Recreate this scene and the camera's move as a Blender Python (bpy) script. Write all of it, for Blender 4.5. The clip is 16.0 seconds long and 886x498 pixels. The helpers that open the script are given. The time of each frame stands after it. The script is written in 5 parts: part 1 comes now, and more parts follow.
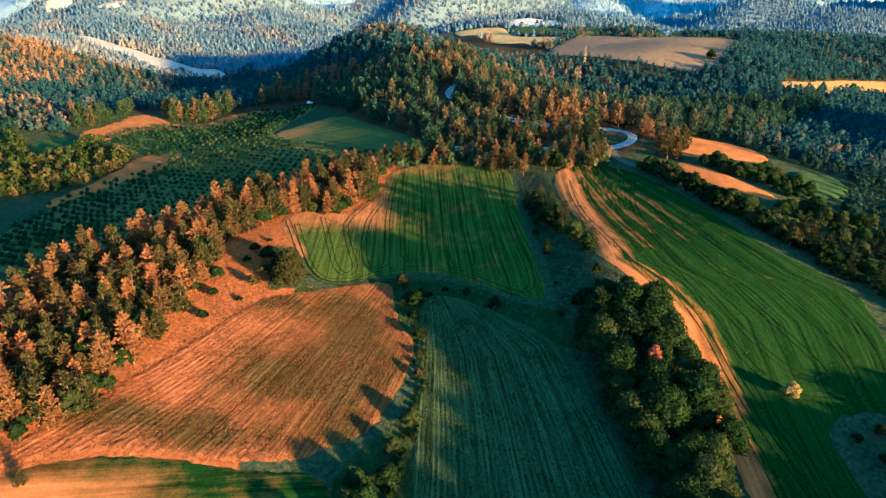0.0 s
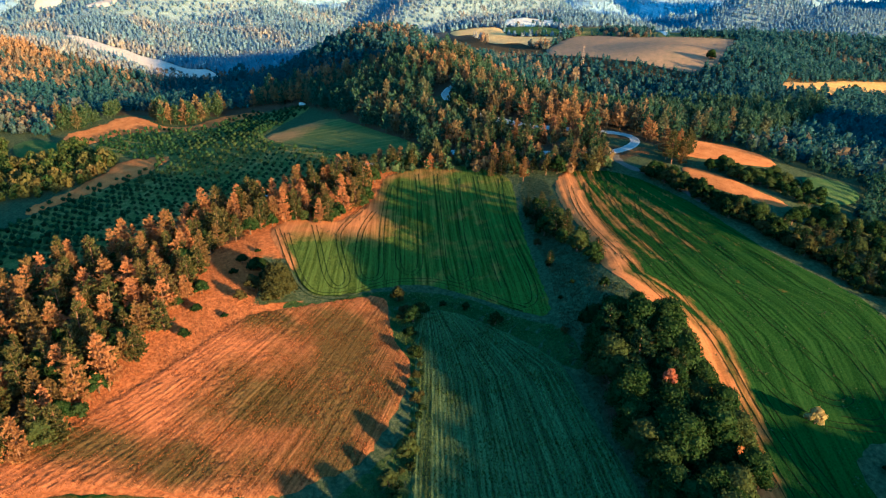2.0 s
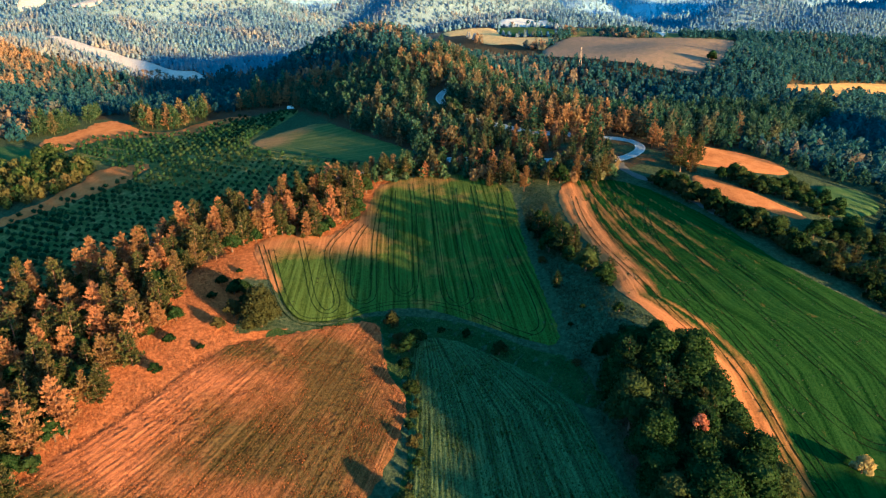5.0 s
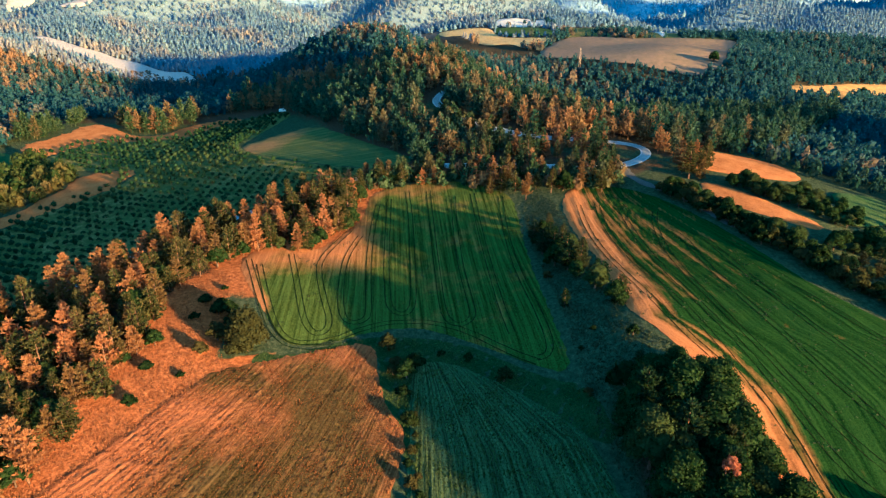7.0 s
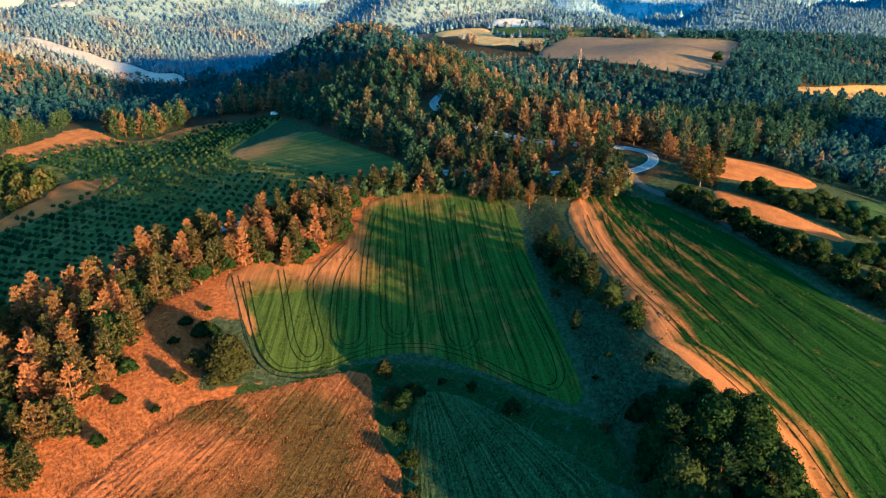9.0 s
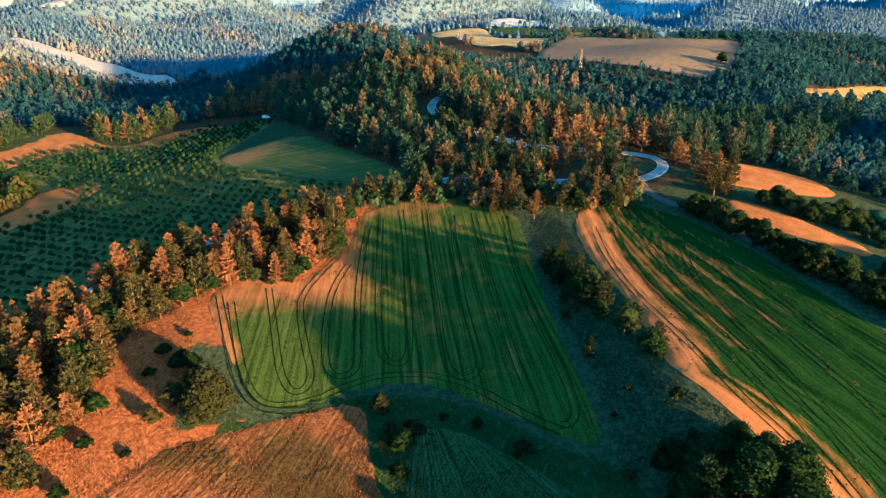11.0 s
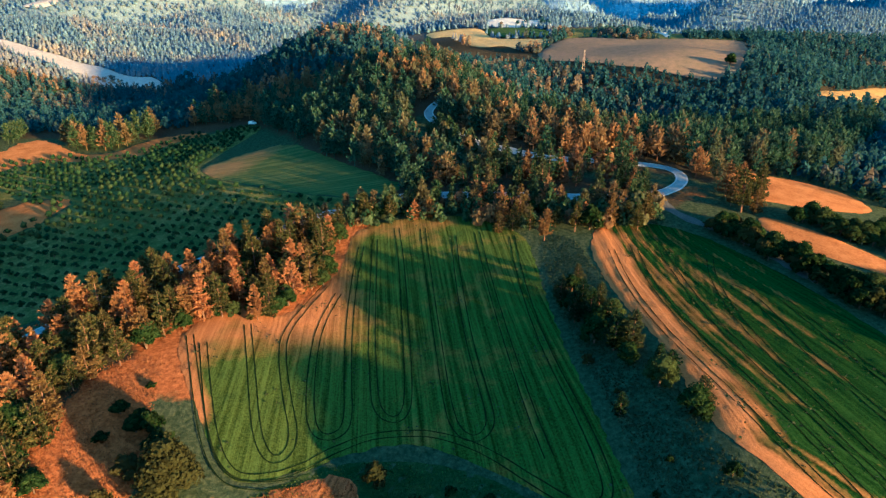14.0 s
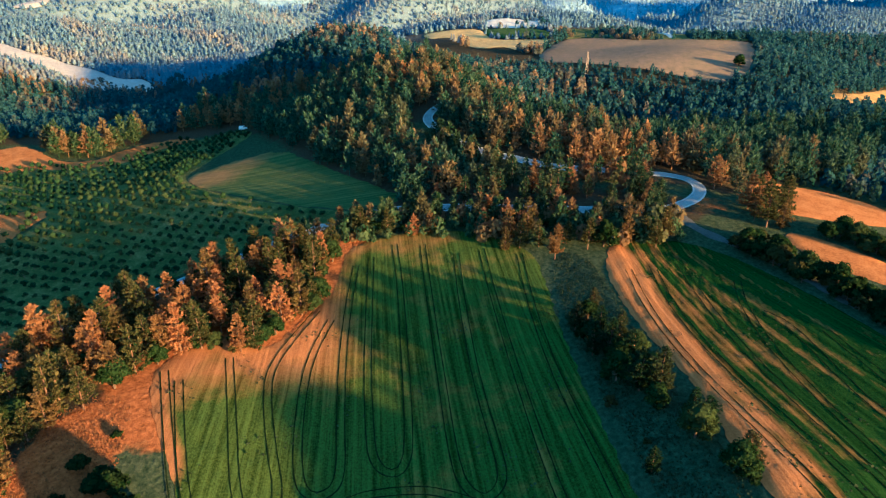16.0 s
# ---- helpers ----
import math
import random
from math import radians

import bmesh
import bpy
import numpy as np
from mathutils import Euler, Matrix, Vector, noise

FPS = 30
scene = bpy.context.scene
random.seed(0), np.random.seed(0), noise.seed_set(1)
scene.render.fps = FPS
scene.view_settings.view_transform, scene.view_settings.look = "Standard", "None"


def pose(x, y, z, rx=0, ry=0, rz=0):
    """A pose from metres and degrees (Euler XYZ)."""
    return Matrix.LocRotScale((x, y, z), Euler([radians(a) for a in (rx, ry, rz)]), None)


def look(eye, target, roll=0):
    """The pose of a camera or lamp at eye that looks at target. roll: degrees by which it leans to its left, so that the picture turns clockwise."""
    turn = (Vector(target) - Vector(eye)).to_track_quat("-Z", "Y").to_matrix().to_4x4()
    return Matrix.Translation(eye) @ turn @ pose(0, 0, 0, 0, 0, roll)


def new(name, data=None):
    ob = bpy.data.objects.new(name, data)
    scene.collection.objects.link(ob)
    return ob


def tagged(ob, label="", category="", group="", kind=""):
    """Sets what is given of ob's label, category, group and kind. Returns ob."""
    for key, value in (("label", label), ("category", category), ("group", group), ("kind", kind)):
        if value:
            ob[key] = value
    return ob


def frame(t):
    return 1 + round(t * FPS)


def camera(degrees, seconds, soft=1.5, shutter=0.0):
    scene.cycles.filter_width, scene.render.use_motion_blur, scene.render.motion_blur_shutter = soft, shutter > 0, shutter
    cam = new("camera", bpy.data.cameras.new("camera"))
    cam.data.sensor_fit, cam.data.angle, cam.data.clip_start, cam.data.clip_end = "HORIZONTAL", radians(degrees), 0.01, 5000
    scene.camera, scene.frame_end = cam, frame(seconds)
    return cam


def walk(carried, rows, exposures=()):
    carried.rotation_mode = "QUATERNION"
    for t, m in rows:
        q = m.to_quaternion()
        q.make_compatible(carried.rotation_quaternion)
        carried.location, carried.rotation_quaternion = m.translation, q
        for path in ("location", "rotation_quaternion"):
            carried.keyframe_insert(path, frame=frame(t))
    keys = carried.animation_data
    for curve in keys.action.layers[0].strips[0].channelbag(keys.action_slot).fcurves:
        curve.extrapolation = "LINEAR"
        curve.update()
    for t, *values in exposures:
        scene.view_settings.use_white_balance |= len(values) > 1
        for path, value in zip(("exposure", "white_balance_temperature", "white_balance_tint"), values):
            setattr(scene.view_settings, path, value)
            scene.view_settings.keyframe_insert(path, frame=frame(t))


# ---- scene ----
cam = camera(74.12, 16.0, 1.35)
PATH = [
    (0, look((-0.001, -0.061, 80.079), (-3.100, 93.252, 44.258), 0.018)),
    (0.5, look((-0.306, 2.771, 80.038), (-3.176, 96.081, 44.189), 0.036)),
    (1, look((-0.607, 5.430, 79.998), (-3.253, 98.743, 44.139), 0.051)),
    (1.5, look((-0.906, 7.991, 79.966), (-3.335, 101.310, 44.109), 0.064)),
    (2, look((-1.207, 10.511, 79.944), (-3.420, 103.839, 44.096), 0.074)),
    (2.5, look((-1.510, 13.036, 79.934), (-3.510, 106.372, 44.097), 0.081)),
    (3, look((-1.815, 15.597, 79.935), (-3.604, 108.942, 44.110), 0.084)),
    (3.5, look((-2.123, 18.216, 79.947), (-3.703, 111.569, 44.132), 0.085)),
    (4, look((-2.433, 20.907, 79.965), (-3.805, 114.267, 44.158), 0.083)),
    (4.5, look((-2.744, 23.677, 79.988), (-3.911, 117.041, 44.187), 0.078)),
    (5, look((-3.055, 26.527, 80.013), (-4.020, 119.895, 44.215), 0.073)),
    (5.5, look((-3.365, 29.454, 80.037), (-4.131, 122.824, 44.240), 0.065)),
    (6, look((-3.673, 32.452, 80.056), (-4.244, 125.824, 44.260), 0.058)),
    (6.5, look((-3.977, 35.516, 80.070), (-4.358, 128.889, 44.275), 0.049)),
    (7, look((-4.278, 38.635, 80.077), (-4.473, 132.010, 44.283), 0.041)),
    (7.5, look((-4.574, 41.804, 80.075), (-4.589, 135.180, 44.284), 0.032)),
    (8, look((-4.866, 45.014, 80.066), (-4.704, 138.391, 44.279), 0.024)),
    (8.5, look((-5.153, 48.260, 80.050), (-4.819, 141.639, 44.268), 0.015)),
    (9, look((-5.435, 51.538, 80.029), (-4.933, 144.918, 44.253), 0.008)),
    (9.5, look((-5.714, 54.845, 80.005), (-5.047, 148.227, 44.237), -0.000)),
    (10, look((-5.989, 58.181, 79.979), (-5.161, 151.565, 44.220), -0.008)),
    (10.5, look((-6.262, 61.549, 79.956), (-5.275, 154.934, 44.205), -0.016)),
    (11, look((-6.534, 64.951, 79.938), (-5.390, 158.337, 44.194), -0.025)),
    (11.5, look((-6.805, 68.393, 79.928), (-5.505, 161.779, 44.189), -0.035)),
    (12, look((-7.076, 71.882, 79.927), (-5.622, 165.268, 44.192), -0.045)),
    (12.5, look((-7.349, 75.425, 79.937), (-5.740, 168.808, 44.203), -0.057)),
    (13, look((-7.622, 79.029, 79.956), (-5.861, 172.409, 44.222), -0.069)),
    (13.5, look((-7.896, 82.700, 79.984), (-5.985, 176.077, 44.247), -0.083)),
    (14, look((-8.170, 86.442, 80.014), (-6.113, 179.816, 44.277), -0.097)),
    (14.5, look((-8.441, 90.258, 80.040), (-6.244, 183.629, 44.305), -0.112)),
    (15, look((-8.707, 94.143, 80.051), (-6.379, 187.515, 44.326), -0.126)),
    (15.5, look((-8.962, 98.090, 80.031), (-6.519, 191.468, 44.329), -0.138)),
    (16, look((-9.202, 102.083, 79.960), (-6.662, 195.475, 44.303), -0.146)),
]

walk(cam, PATH, [(0, 3.12, 3780, -22), (9, 3.05, 3780, -22), (16, 2.98, 3780, -22)])

# ---------------------------------------------------------------- light
SUN_TO = Vector((0.76, -0.65, 0.0)).normalized()
SUN_ELEV = radians(5.5)
world = bpy.data.worlds.new("evening_sky")
world.use_nodes = True
scene.world = world
wn = world.node_tree
sky = wn.nodes.new("ShaderNodeTexSky")
sky.sky_type = "NISHITA"
sky.sun_disc = False
sky.sun_elevation = SUN_ELEV
sky.sun_rotation = math.atan2(SUN_TO.x, SUN_TO.y)
sky.air_density = 1.0
sky.ozone_density = 2.2
wn.links.new(sky.outputs[0], wn.nodes["Background"].inputs[0])
wn.nodes["Background"].inputs[1].default_value = 0.069
sun_data = bpy.data.lights.new("sun", "SUN")
sun_data.energy = 4.3
sun_data.angle = radians(2.0)
sun_data.color = (1.0, 0.425, 0.098)
sun = new("sun", sun_data)
sun_dir = Vector((SUN_TO.x * math.cos(SUN_ELEV), SUN_TO.y * math.cos(SUN_ELEV), math.sin(SUN_ELEV)))
sun.matrix_world = look(sun_dir * 500, (0, 0, 0))


# ---------------------------------------------------------------- materials
def material(name):
    m = bpy.data.materials.new(name)
    m.use_nodes = True
    nt = m.node_tree
    b = nt.nodes["Principled BSDF"]
    b.inputs["Roughness"].default_value = 0.95
    b.inputs["Specular IOR Level"].default_value = 0.0
    return m, nt, b


def nod(nt, kind, **kw):
    n = nt.nodes.new(kind)
    for k, v in kw.items():
        n.inputs[k].default_value = v
    return n


def noise_tex(nt, coord, scale, detail=6.0, rough=0.6):
    n = nod(nt, "ShaderNodeTexNoise", Scale=scale, Detail=detail, Roughness=rough)
    nt.links.new(coord, n.inputs["Vector"])
    return n.outputs["Fac"]


def ramp(nt, fac, stops):
    r = nt.nodes.new("ShaderNodeValToRGB")
    el = r.color_ramp.elements
    while len(el) < len(stops):
        el.new(0.5)
    for e, (p, c) in zip(el, stops):
        e.position = p
        e.color = (*c, 1) if len(c) == 3 else c
    nt.links.new(fac, r.inputs[0])
    return r.outputs[0]


def mix(nt, fac, a, b):
    m = nt.nodes.new("ShaderNodeMix")
    m.data_type = "RGBA"
    if isinstance(fac, float):
        m.inputs[0].default_value = fac
    else:
        nt.links.new(fac, m.inputs[0])
    for k, v in ((6, a), (7, b)):
        if isinstance(v, tuple):
            m.inputs[k].default_value = (*v, 1)
        else:
            nt.links.new(v, m.inputs[k])
    return m.outputs[2]


def calc(nt, op, a, b=0.0, clamp=False):
    m = nt.nodes.new("ShaderNodeMath")
    m.operation = op
    m.use_clamp = clamp
    for k, v in ((0, a), (1, b)):
        if isinstance(v, (int, float)):
            m.inputs[k].default_value = v
        else:
            nt.links.new(v, m.inputs[k])
    return m.outputs[0]


def attr(nt, name):
    n = nt.nodes.new("ShaderNodeAttribute")
    n.attribute_name = name
    return n.outputs["Fac"]


def bump(nt, b, height_socket, strength, distance):
    n = nod(nt, "ShaderNodeBump", Strength=strength, Distance=distance)
    nt.links.new(height_socket, n.inputs["Height"])
    nt.links.new(n.outputs[0], b.inputs["Normal"])


def place_coord(nt):
    return nt.nodes.new("ShaderNodeNewGeometry").outputs["Position"]


def earth_material(name, low, mid, high, relief=0.5):
    """Soil, stubble or grass with variation at three scales."""
    m, nt, b = material(name)
    p = place_coord(nt)
    fine, coarse, broad = noise_tex(nt, p, 1.6, 8, 0.7), noise_tex(nt, p, 0.22, 5), noise_tex(nt, p, 0.035, 4)
    f = calc(nt, "ADD", calc(nt, "MULTIPLY", fine, 0.5), calc(nt, "ADD", calc(nt, "MULTIPLY", coarse, 0.35), calc(nt, "MULTIPLY", broad, 0.15)))
    nt.links.new(ramp(nt, f, [(0.36, low), (0.5, mid), (0.64, high)]), b.inputs["Base Color"])
    bump(nt, b, fine, relief, 0.5)
    return m


def ground_material():
    """Rough grass that turns to dry earth where 'dry' says so, and to needle litter under the woods; far litter is
    coloured pale blue for haze.
    """
    m, nt, b = material("rough_ground")
    p = place_coord(nt)
    fine, coarse = noise_tex(nt, p, 0.9, 8, 0.7), noise_tex(nt, p, 0.12, 6)
    grass = ramp(nt, fine, [(0.3, (0.018, 0.028, 0.012)), (0.5, (0.048, 0.060, 0.028)), (0.7, (0.098, 0.100, 0.048))])
    dry = ramp(nt, fine, [(0.3, (0.14, 0.045, 0.011)), (0.5, (0.31, 0.098, 0.024)), (0.7, (0.47, 0.162, 0.042))])
    litter = ramp(nt, fine, [(0.3, (0.030, 0.024, 0.014)), (0.7, (0.080, 0.060, 0.034))])
    # With distance the litter colour fades to a pale blue, painted as haze.
    litter = mix(nt, attr(nt, "far_haze"), litter, ramp(nt, coarse, [(0.3, (0.200, 0.285, 0.365)), (0.7, (0.260, 0.340, 0.420))]))
    d = calc(nt, "ADD", attr(nt, "dry"), calc(nt, "MULTIPLY", calc(nt, "SUBTRACT", coarse, 0.5), 1.5))
    d = ramp(nt, d, [(0.4, (0, 0, 0)), (0.62, (1, 1, 1))])
    col = mix(nt, d, mix(nt, attr(nt, "wood"), grass, litter), dry)
    nt.links.new(col, b.inputs["Base Color"])
    bump(nt, b, fine, 0.7, 1.0)
    return m


def crop_material(name, green_low, green_high, ripe_low, ripe_high, relief=0.6):
    """A standing crop; 'ripe' marks the parts that have dried to straw, and a few patches of sun and shade."""
    m, nt, b = material(name)
    p = place_coord(nt)
    fine, coarse = noise_tex(nt, p, 2.2, 8, 0.75), noise_tex(nt, p, 0.10, 6, 0.65)
    tc = nt.nodes.new("ShaderNodeAttribute")
    tc.attribute_name = "lane"
    stripe = nod(nt, "ShaderNodeTexNoise", Scale=1.0, Detail=4.0, Roughness=0.68)
    nt.links.new(tc.outputs["Vector"], stripe.inputs["Vector"])
    f = calc(nt, "ADD", calc(nt, "MULTIPLY", fine, 0.45), calc(nt, "MULTIPLY", stripe.outputs["Fac"], 0.55))
    green = ramp(nt, f, [(0.41, green_low), (0.59, green_high)])
    ripe = ramp(nt, f, [(0.34, ripe_low), (0.66, ripe_high)])
    r = calc(nt, "ADD", attr(nt, "ripe"), calc(nt, "MULTIPLY", calc(nt, "SUBTRACT", calc(nt, "ADD", calc(nt, "MULTIPLY", coarse, 0.70), calc(nt, "MULTIPLY", stripe.outputs["Fac"], 0.30)), 0.5), 1.05))
    nt.links.new(mix(nt, ramp(nt, r, [(0.38, (0, 0, 0)), (0.85, (1, 1, 1))]), green, ripe), b.inputs["Base Color"])
    bump(nt, b, f, relief, 0.4)
    return m


def leaf_material(name, dark, light, rust, share=0.5, own="object"):
    """Foliage whose tint differs from tree to tree and from spray to spray."""
    m, nt, b = material(name)
    b.inputs["Roughness"].default_value = 0.75
    if own == "object":
        rnd = nt.nodes.new("ShaderNodeObjectInfo").outputs["Random"]
    else:
        rnd = attr(nt, "tint")
    island = nt.nodes.new("ShaderNodeNewGeometry").outputs["Random Per Island"]
    col = mix(nt, island, dark, light)
    turn = ramp(nt, rnd, [(max(0.0, 1 - share - 0.25), (0, 0, 0)), (min(1.0, 1 - share + 0.35), (0.85, 0.85, 0.85))])
    col = mix(nt, turn, col, rust)
    nt.links.new(col, b.inputs["Base Color"])
    tr = nt.nodes.new("ShaderNodeBsdfTranslucent")
    nt.links.new(col, tr.inputs["Color"])
    ms = nt.nodes.new("ShaderNodeMixShader")
    ms.inputs[0].default_value = 0.45
    nt.links.new(b.outputs[0], ms.inputs[1])
    nt.links.new(tr.outputs[0], ms.inputs[2])
    nt.links.new(ms.outputs[0], nt.nodes["Material Output"].inputs["Surface"])
    return m


M_GROUND = ground_material()
M_WHEAT = crop_material("stubble_straw", (0.022, 0.018, 0.005), (0.130, 0.076, 0.022), (0.065, 0.023, 0.007), (0.49, 0.166, 0.049), 1.0)
M_CROP = crop_material("green_cereal", (0.006, 0.018, 0.003), (0.028, 0.058, 0.010), (0.18, 0.066, 0.016), (0.60, 0.220, 0.060))
M_CROP_DEEP = crop_material("deep_green_cereal", (0.020, 0.029, 0.004), (0.094, 0.122, 0.019), (0.20, 0.074, 0.018), (0.52, 0.195, 0.055))
M_CROP_LOW = crop_material("dense_green_crop", (0.013, 0.020, 0.007), (0.108, 0.134, 0.046), (0.05, 0.06, 0.03), (0.08, 0.09, 0.04), 0.9)
M_BAULK = earth_material("baulk_grass", (0.013, 0.025, 0.006), (0.032, 0.048, 0.013), (0.068, 0.080, 0.026), 0.8)
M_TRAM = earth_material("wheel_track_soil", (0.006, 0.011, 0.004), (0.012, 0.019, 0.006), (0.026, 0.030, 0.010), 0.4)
M_SOIL = earth_material("dry_orange_soil", (0.21, 0.074, 0.018), (0.38, 0.140, 0.036), (0.52, 0.210, 0.062))
M_OLIVE_SOIL = earth_material("grove_grass", (0.042, 0.056, 0.014), (0.092, 0.098, 0.026), (0.27, 0.21, 0.075))
M_MEADOW = earth_material("meadow_grass", (0.034, 0.056, 0.016), (0.105, 0.112, 0.036), (0.30, 0.19, 0.075))
M_MEADOW_DRY = crop_material("drying_meadow_grass", (0.034, 0.056, 0.016), (0.125, 0.130, 0.040), (0.15, 0.080, 0.028), (0.36, 0.19, 0.072))
M_STRAW = earth_material("pale_straw_field", (0.38, 0.23, 0.075), (0.52, 0.33, 0.12), (0.64, 0.44, 0.18))
M_BROWN = earth_material("ploughed_brown_field", (0.130, 0.105, 0.064), (0.205, 0.140, 0.086), (0.310, 0.180, 0.108))
M_WHITE = earth_material("bleached_stubble", (0.32, 0.27, 0.22), (0.43, 0.36, 0.30), (0.54, 0.46, 0.38))
M_DRYGOLD = earth_material("dry_gold_field", (0.28, 0.150, 0.042), (0.38, 0.215, 0.064), (0.48, 0.285, 0.095))
M_BLEACHED = earth_material("bleached_crest_field", (0.48, 0.41, 0.32), (0.60, 0.52, 0.42), (0.70, 0.62, 0.50))
M_GREENP = earth_material("young_green_field", (0.028, 0.055, 0.016), (0.055, 0.084, 0.026), (0.095, 0.112, 0.040))
M_ROAD = earth_material("worn_asphalt", (0.22, 0.21, 0.20), (0.31, 0.30, 0.28), (0.42, 0.40, 0.37), 0.15)
M_VERGE = earth_material("pale_gravel", (0.38, 0.34, 0.28), (0.52, 0.47, 0.40), (0.64, 0.58, 0.50))
M_BARK = earth_material("bark", (0.06, 0.035, 0.022), (0.12, 0.075, 0.05), (0.20, 0.13, 0.09), 0.8)
M_PINE = leaf_material("pine_needles", (0.014, 0.030, 0.010), (0.130, 0.105, 0.034), (0.420, 0.170, 0.062), 0.36)
M_SPRUCE = leaf_material("dark_needles", (0.008, 0.022, 0.010), (0.040, 0.060, 0.024), (0.090, 0.075, 0.030), 0.2)
M_PINE_BARK = earth_material("pine_bark", (0.08, 0.042, 0.026), (0.15, 0.08, 0.05), (0.22, 0.13, 0.085), 0.8)
# Pine needles tinted blue: the haze over the middle hills is in their colour.
M_PINE_HAZE = leaf_material("pine_needles_hazy", (0.018, 0.050, 0.060), (0.042, 0.082, 0.094), (0.300, 0.165, 0.075), 0.26, "tint")
# Darker copy of the pine needles, for woods that lie in shade.
M_PINE_SHADE = leaf_material("pine_needles_shade", (0.010, 0.030, 0.024), (0.032, 0.058, 0.046), (0.110, 0.085, 0.040), 0.18, "tint")
M_PINE_BELT = leaf_material("pine_needles_belt", (0.012, 0.036, 0.018), (0.085, 0.108, 0.050), (0.300, 0.135, 0.060), 0.20, "tint")
M_PINE_HILL = leaf_material("pine_needles_hill", (0.012, 0.036, 0.020), (0.085, 0.104, 0.050), (0.300, 0.130, 0.056), 0.22)
M_PINE_SLOPE = leaf_material("pine_needles_slope", (0.011, 0.038, 0.026), (0.082, 0.122, 0.076), (0.340, 0.170, 0.066), 0.24, "tint")
# Far-wood needles get a blue base colour that stands for haze.
M_WOOD_HAZE = leaf_material("hazy_blue_needles", (0.125, 0.195, 0.280), (0.170, 0.240, 0.320), (0.340, 0.270, 0.225), 0.26, "tint")
M_OAK = leaf_material("oak_leaves", (0.006, 0.017, 0.004), (0.044, 0.068, 0.020), (0.060, 0.070, 0.022), 0.18)
M_BUSH = leaf_material("bush_leaves", (0.005, 0.014, 0.004), (0.028, 0.041, 0.013), (0.070, 0.055, 0.018), 0.2)
# Paler still for the farthest ridges: more haze put into the colour.
M_WOOD_FAR_HAZE = leaf_material("pale_haze_needles", (0.235, 0.330, 0.420), (0.285, 0.375, 0.460), (0.340, 0.360, 0.400), 0.2, "tint")
M_ROUND = leaf_material("round_tree_leaves", (0.012, 0.028, 0.008), (0.066, 0.078, 0.020), (0.230, 0.140, 0.042), 0.22, "tint")
M_OLIVE = leaf_material("olive_leaves", (0.010, 0.028, 0.012), (0.040, 0.072, 0.030), (0.060, 0.076, 0.028), 0.3)
M_OLIVE_FAR = leaf_material("olive_leaves_far", (0.010, 0.028, 0.012), (0.040, 0.072, 0.030), (0.060, 0.076, 0.028), 0.3, "tint")
M_RUST = leaf_material("turned_red_leaves", (0.22, 0.070, 0.032), (0.42, 0.145, 0.066), (0.40, 0.13, 0.06), 0.5)
M_STEEL = earth_material("galvanised_steel", (0.28, 0.20, 0.16), (0.36, 0.26, 0.20), (0.42, 0.32, 0.26), 0.1)
M_GOLD = leaf_material("golden_leaves", (0.14, 0.12, 0.03), (0.34, 0.27, 0.08), (0.38, 0.28, 0.09), 0.6)

# ---------------------------------------------------------------- the lie of the land
HILLS = []


def hill(cx, cy, sx, sy, h):
    HILLS.append((cx, cy, sx, sy, h))


hill(0, 60, 70, 60, -12.6)
hill(-90, 90, 60, 70, -7.4)
hill(90, 90, 60, 70, -8.3)
hill(-80, 190, 50, 50, 2.2)
hill(0, 190, 45, 45, -13.6)
hill(70, 190, 50, 50, -1.8)
hill(150, 190, 60, 70, 1.8)
hill(-170, 250, 80, 80, -9.4)
hill(-20, 270, 55, 45, -5.6)
hill(60, 280, 50, 50, -6.2)
hill(150, 280, 60, 50, 2.3)
hill(-90, 350, 60, 50, -4.9)
hill(-180, 400, 80, 70, -1.0)
hill(20, 360, 50, 45, 6.3)
hill(10, 430, 55, 50, 29.8)
hill(-50, 480, 60, 60, 14.8)
hill(110, 340, 50, 45, 2.8)
hill(190, 440, 80, 60, -8.2)
hill(180, 540, 80, 50, 14.8)
hill(140, 680, 150, 110, 35.8)
hill(290, 600, 90, 80, 0.8)
hill(0, 590, 90, 80, 5.4)
hill(-260, 620, 120, 110, -36.3)
hill(-420, 520, 130, 120, 18.6)
hill(-480, 860, 200, 150, 31.9)
hill(330, 420, 110, 90, -14.6)
hill(-160, 560, 80, 80, 19.0)
hill(-300, 330, 110, 90, -6.6)
hill(0, -20, 140, 80, -32.3)
hill(240, 150, 90, 90, -25.3)
hill(-250, 150, 100, 100, -16.5)
hill(450, 450, 130, 120, -13.2)
hill(-560, 640, 150, 130, 0.9)
hill(420, 720, 140, 130, 37.9)
hill(-150, 760, 150, 120, 24.7)
hill(-420, 340, 120, 110, -16.7)
hill(800, 1300, 260, 260, 60.0)
hill(60, 420, 35, 30, -31.1)
hill(-60, 420, 40, 35, -0.9)
hill(130, 545, 70, 30, -0.2)
hill(140, 485, 60, 28, -3.6)
hill(110, 790, 90, 60, 21.2)
hill(150, 880, 130, 50, 49.1)
hill(-80, 565, 50, 50, 33.2)
hill(-540, 690, 70, 60, 20.4)
hill(46, 164, 16, 24, 3.6)
hill(76, 182, 22, 26, -2.0)
hill(66, 205, 16, 40, -1.6)
# Unseen hill off to the right, added to shade the wooded valley.
hill(365, 262, 52, 50, 38)
hill(41, 205, 8, 40, 1.2)
hill(-520, 1010, 130, 90, 34)
hill(-230, 1060, 120, 80, 40)
hill(-760, 900, 150, 100, 30)
hill(-340, 880, 90, 70, -16)
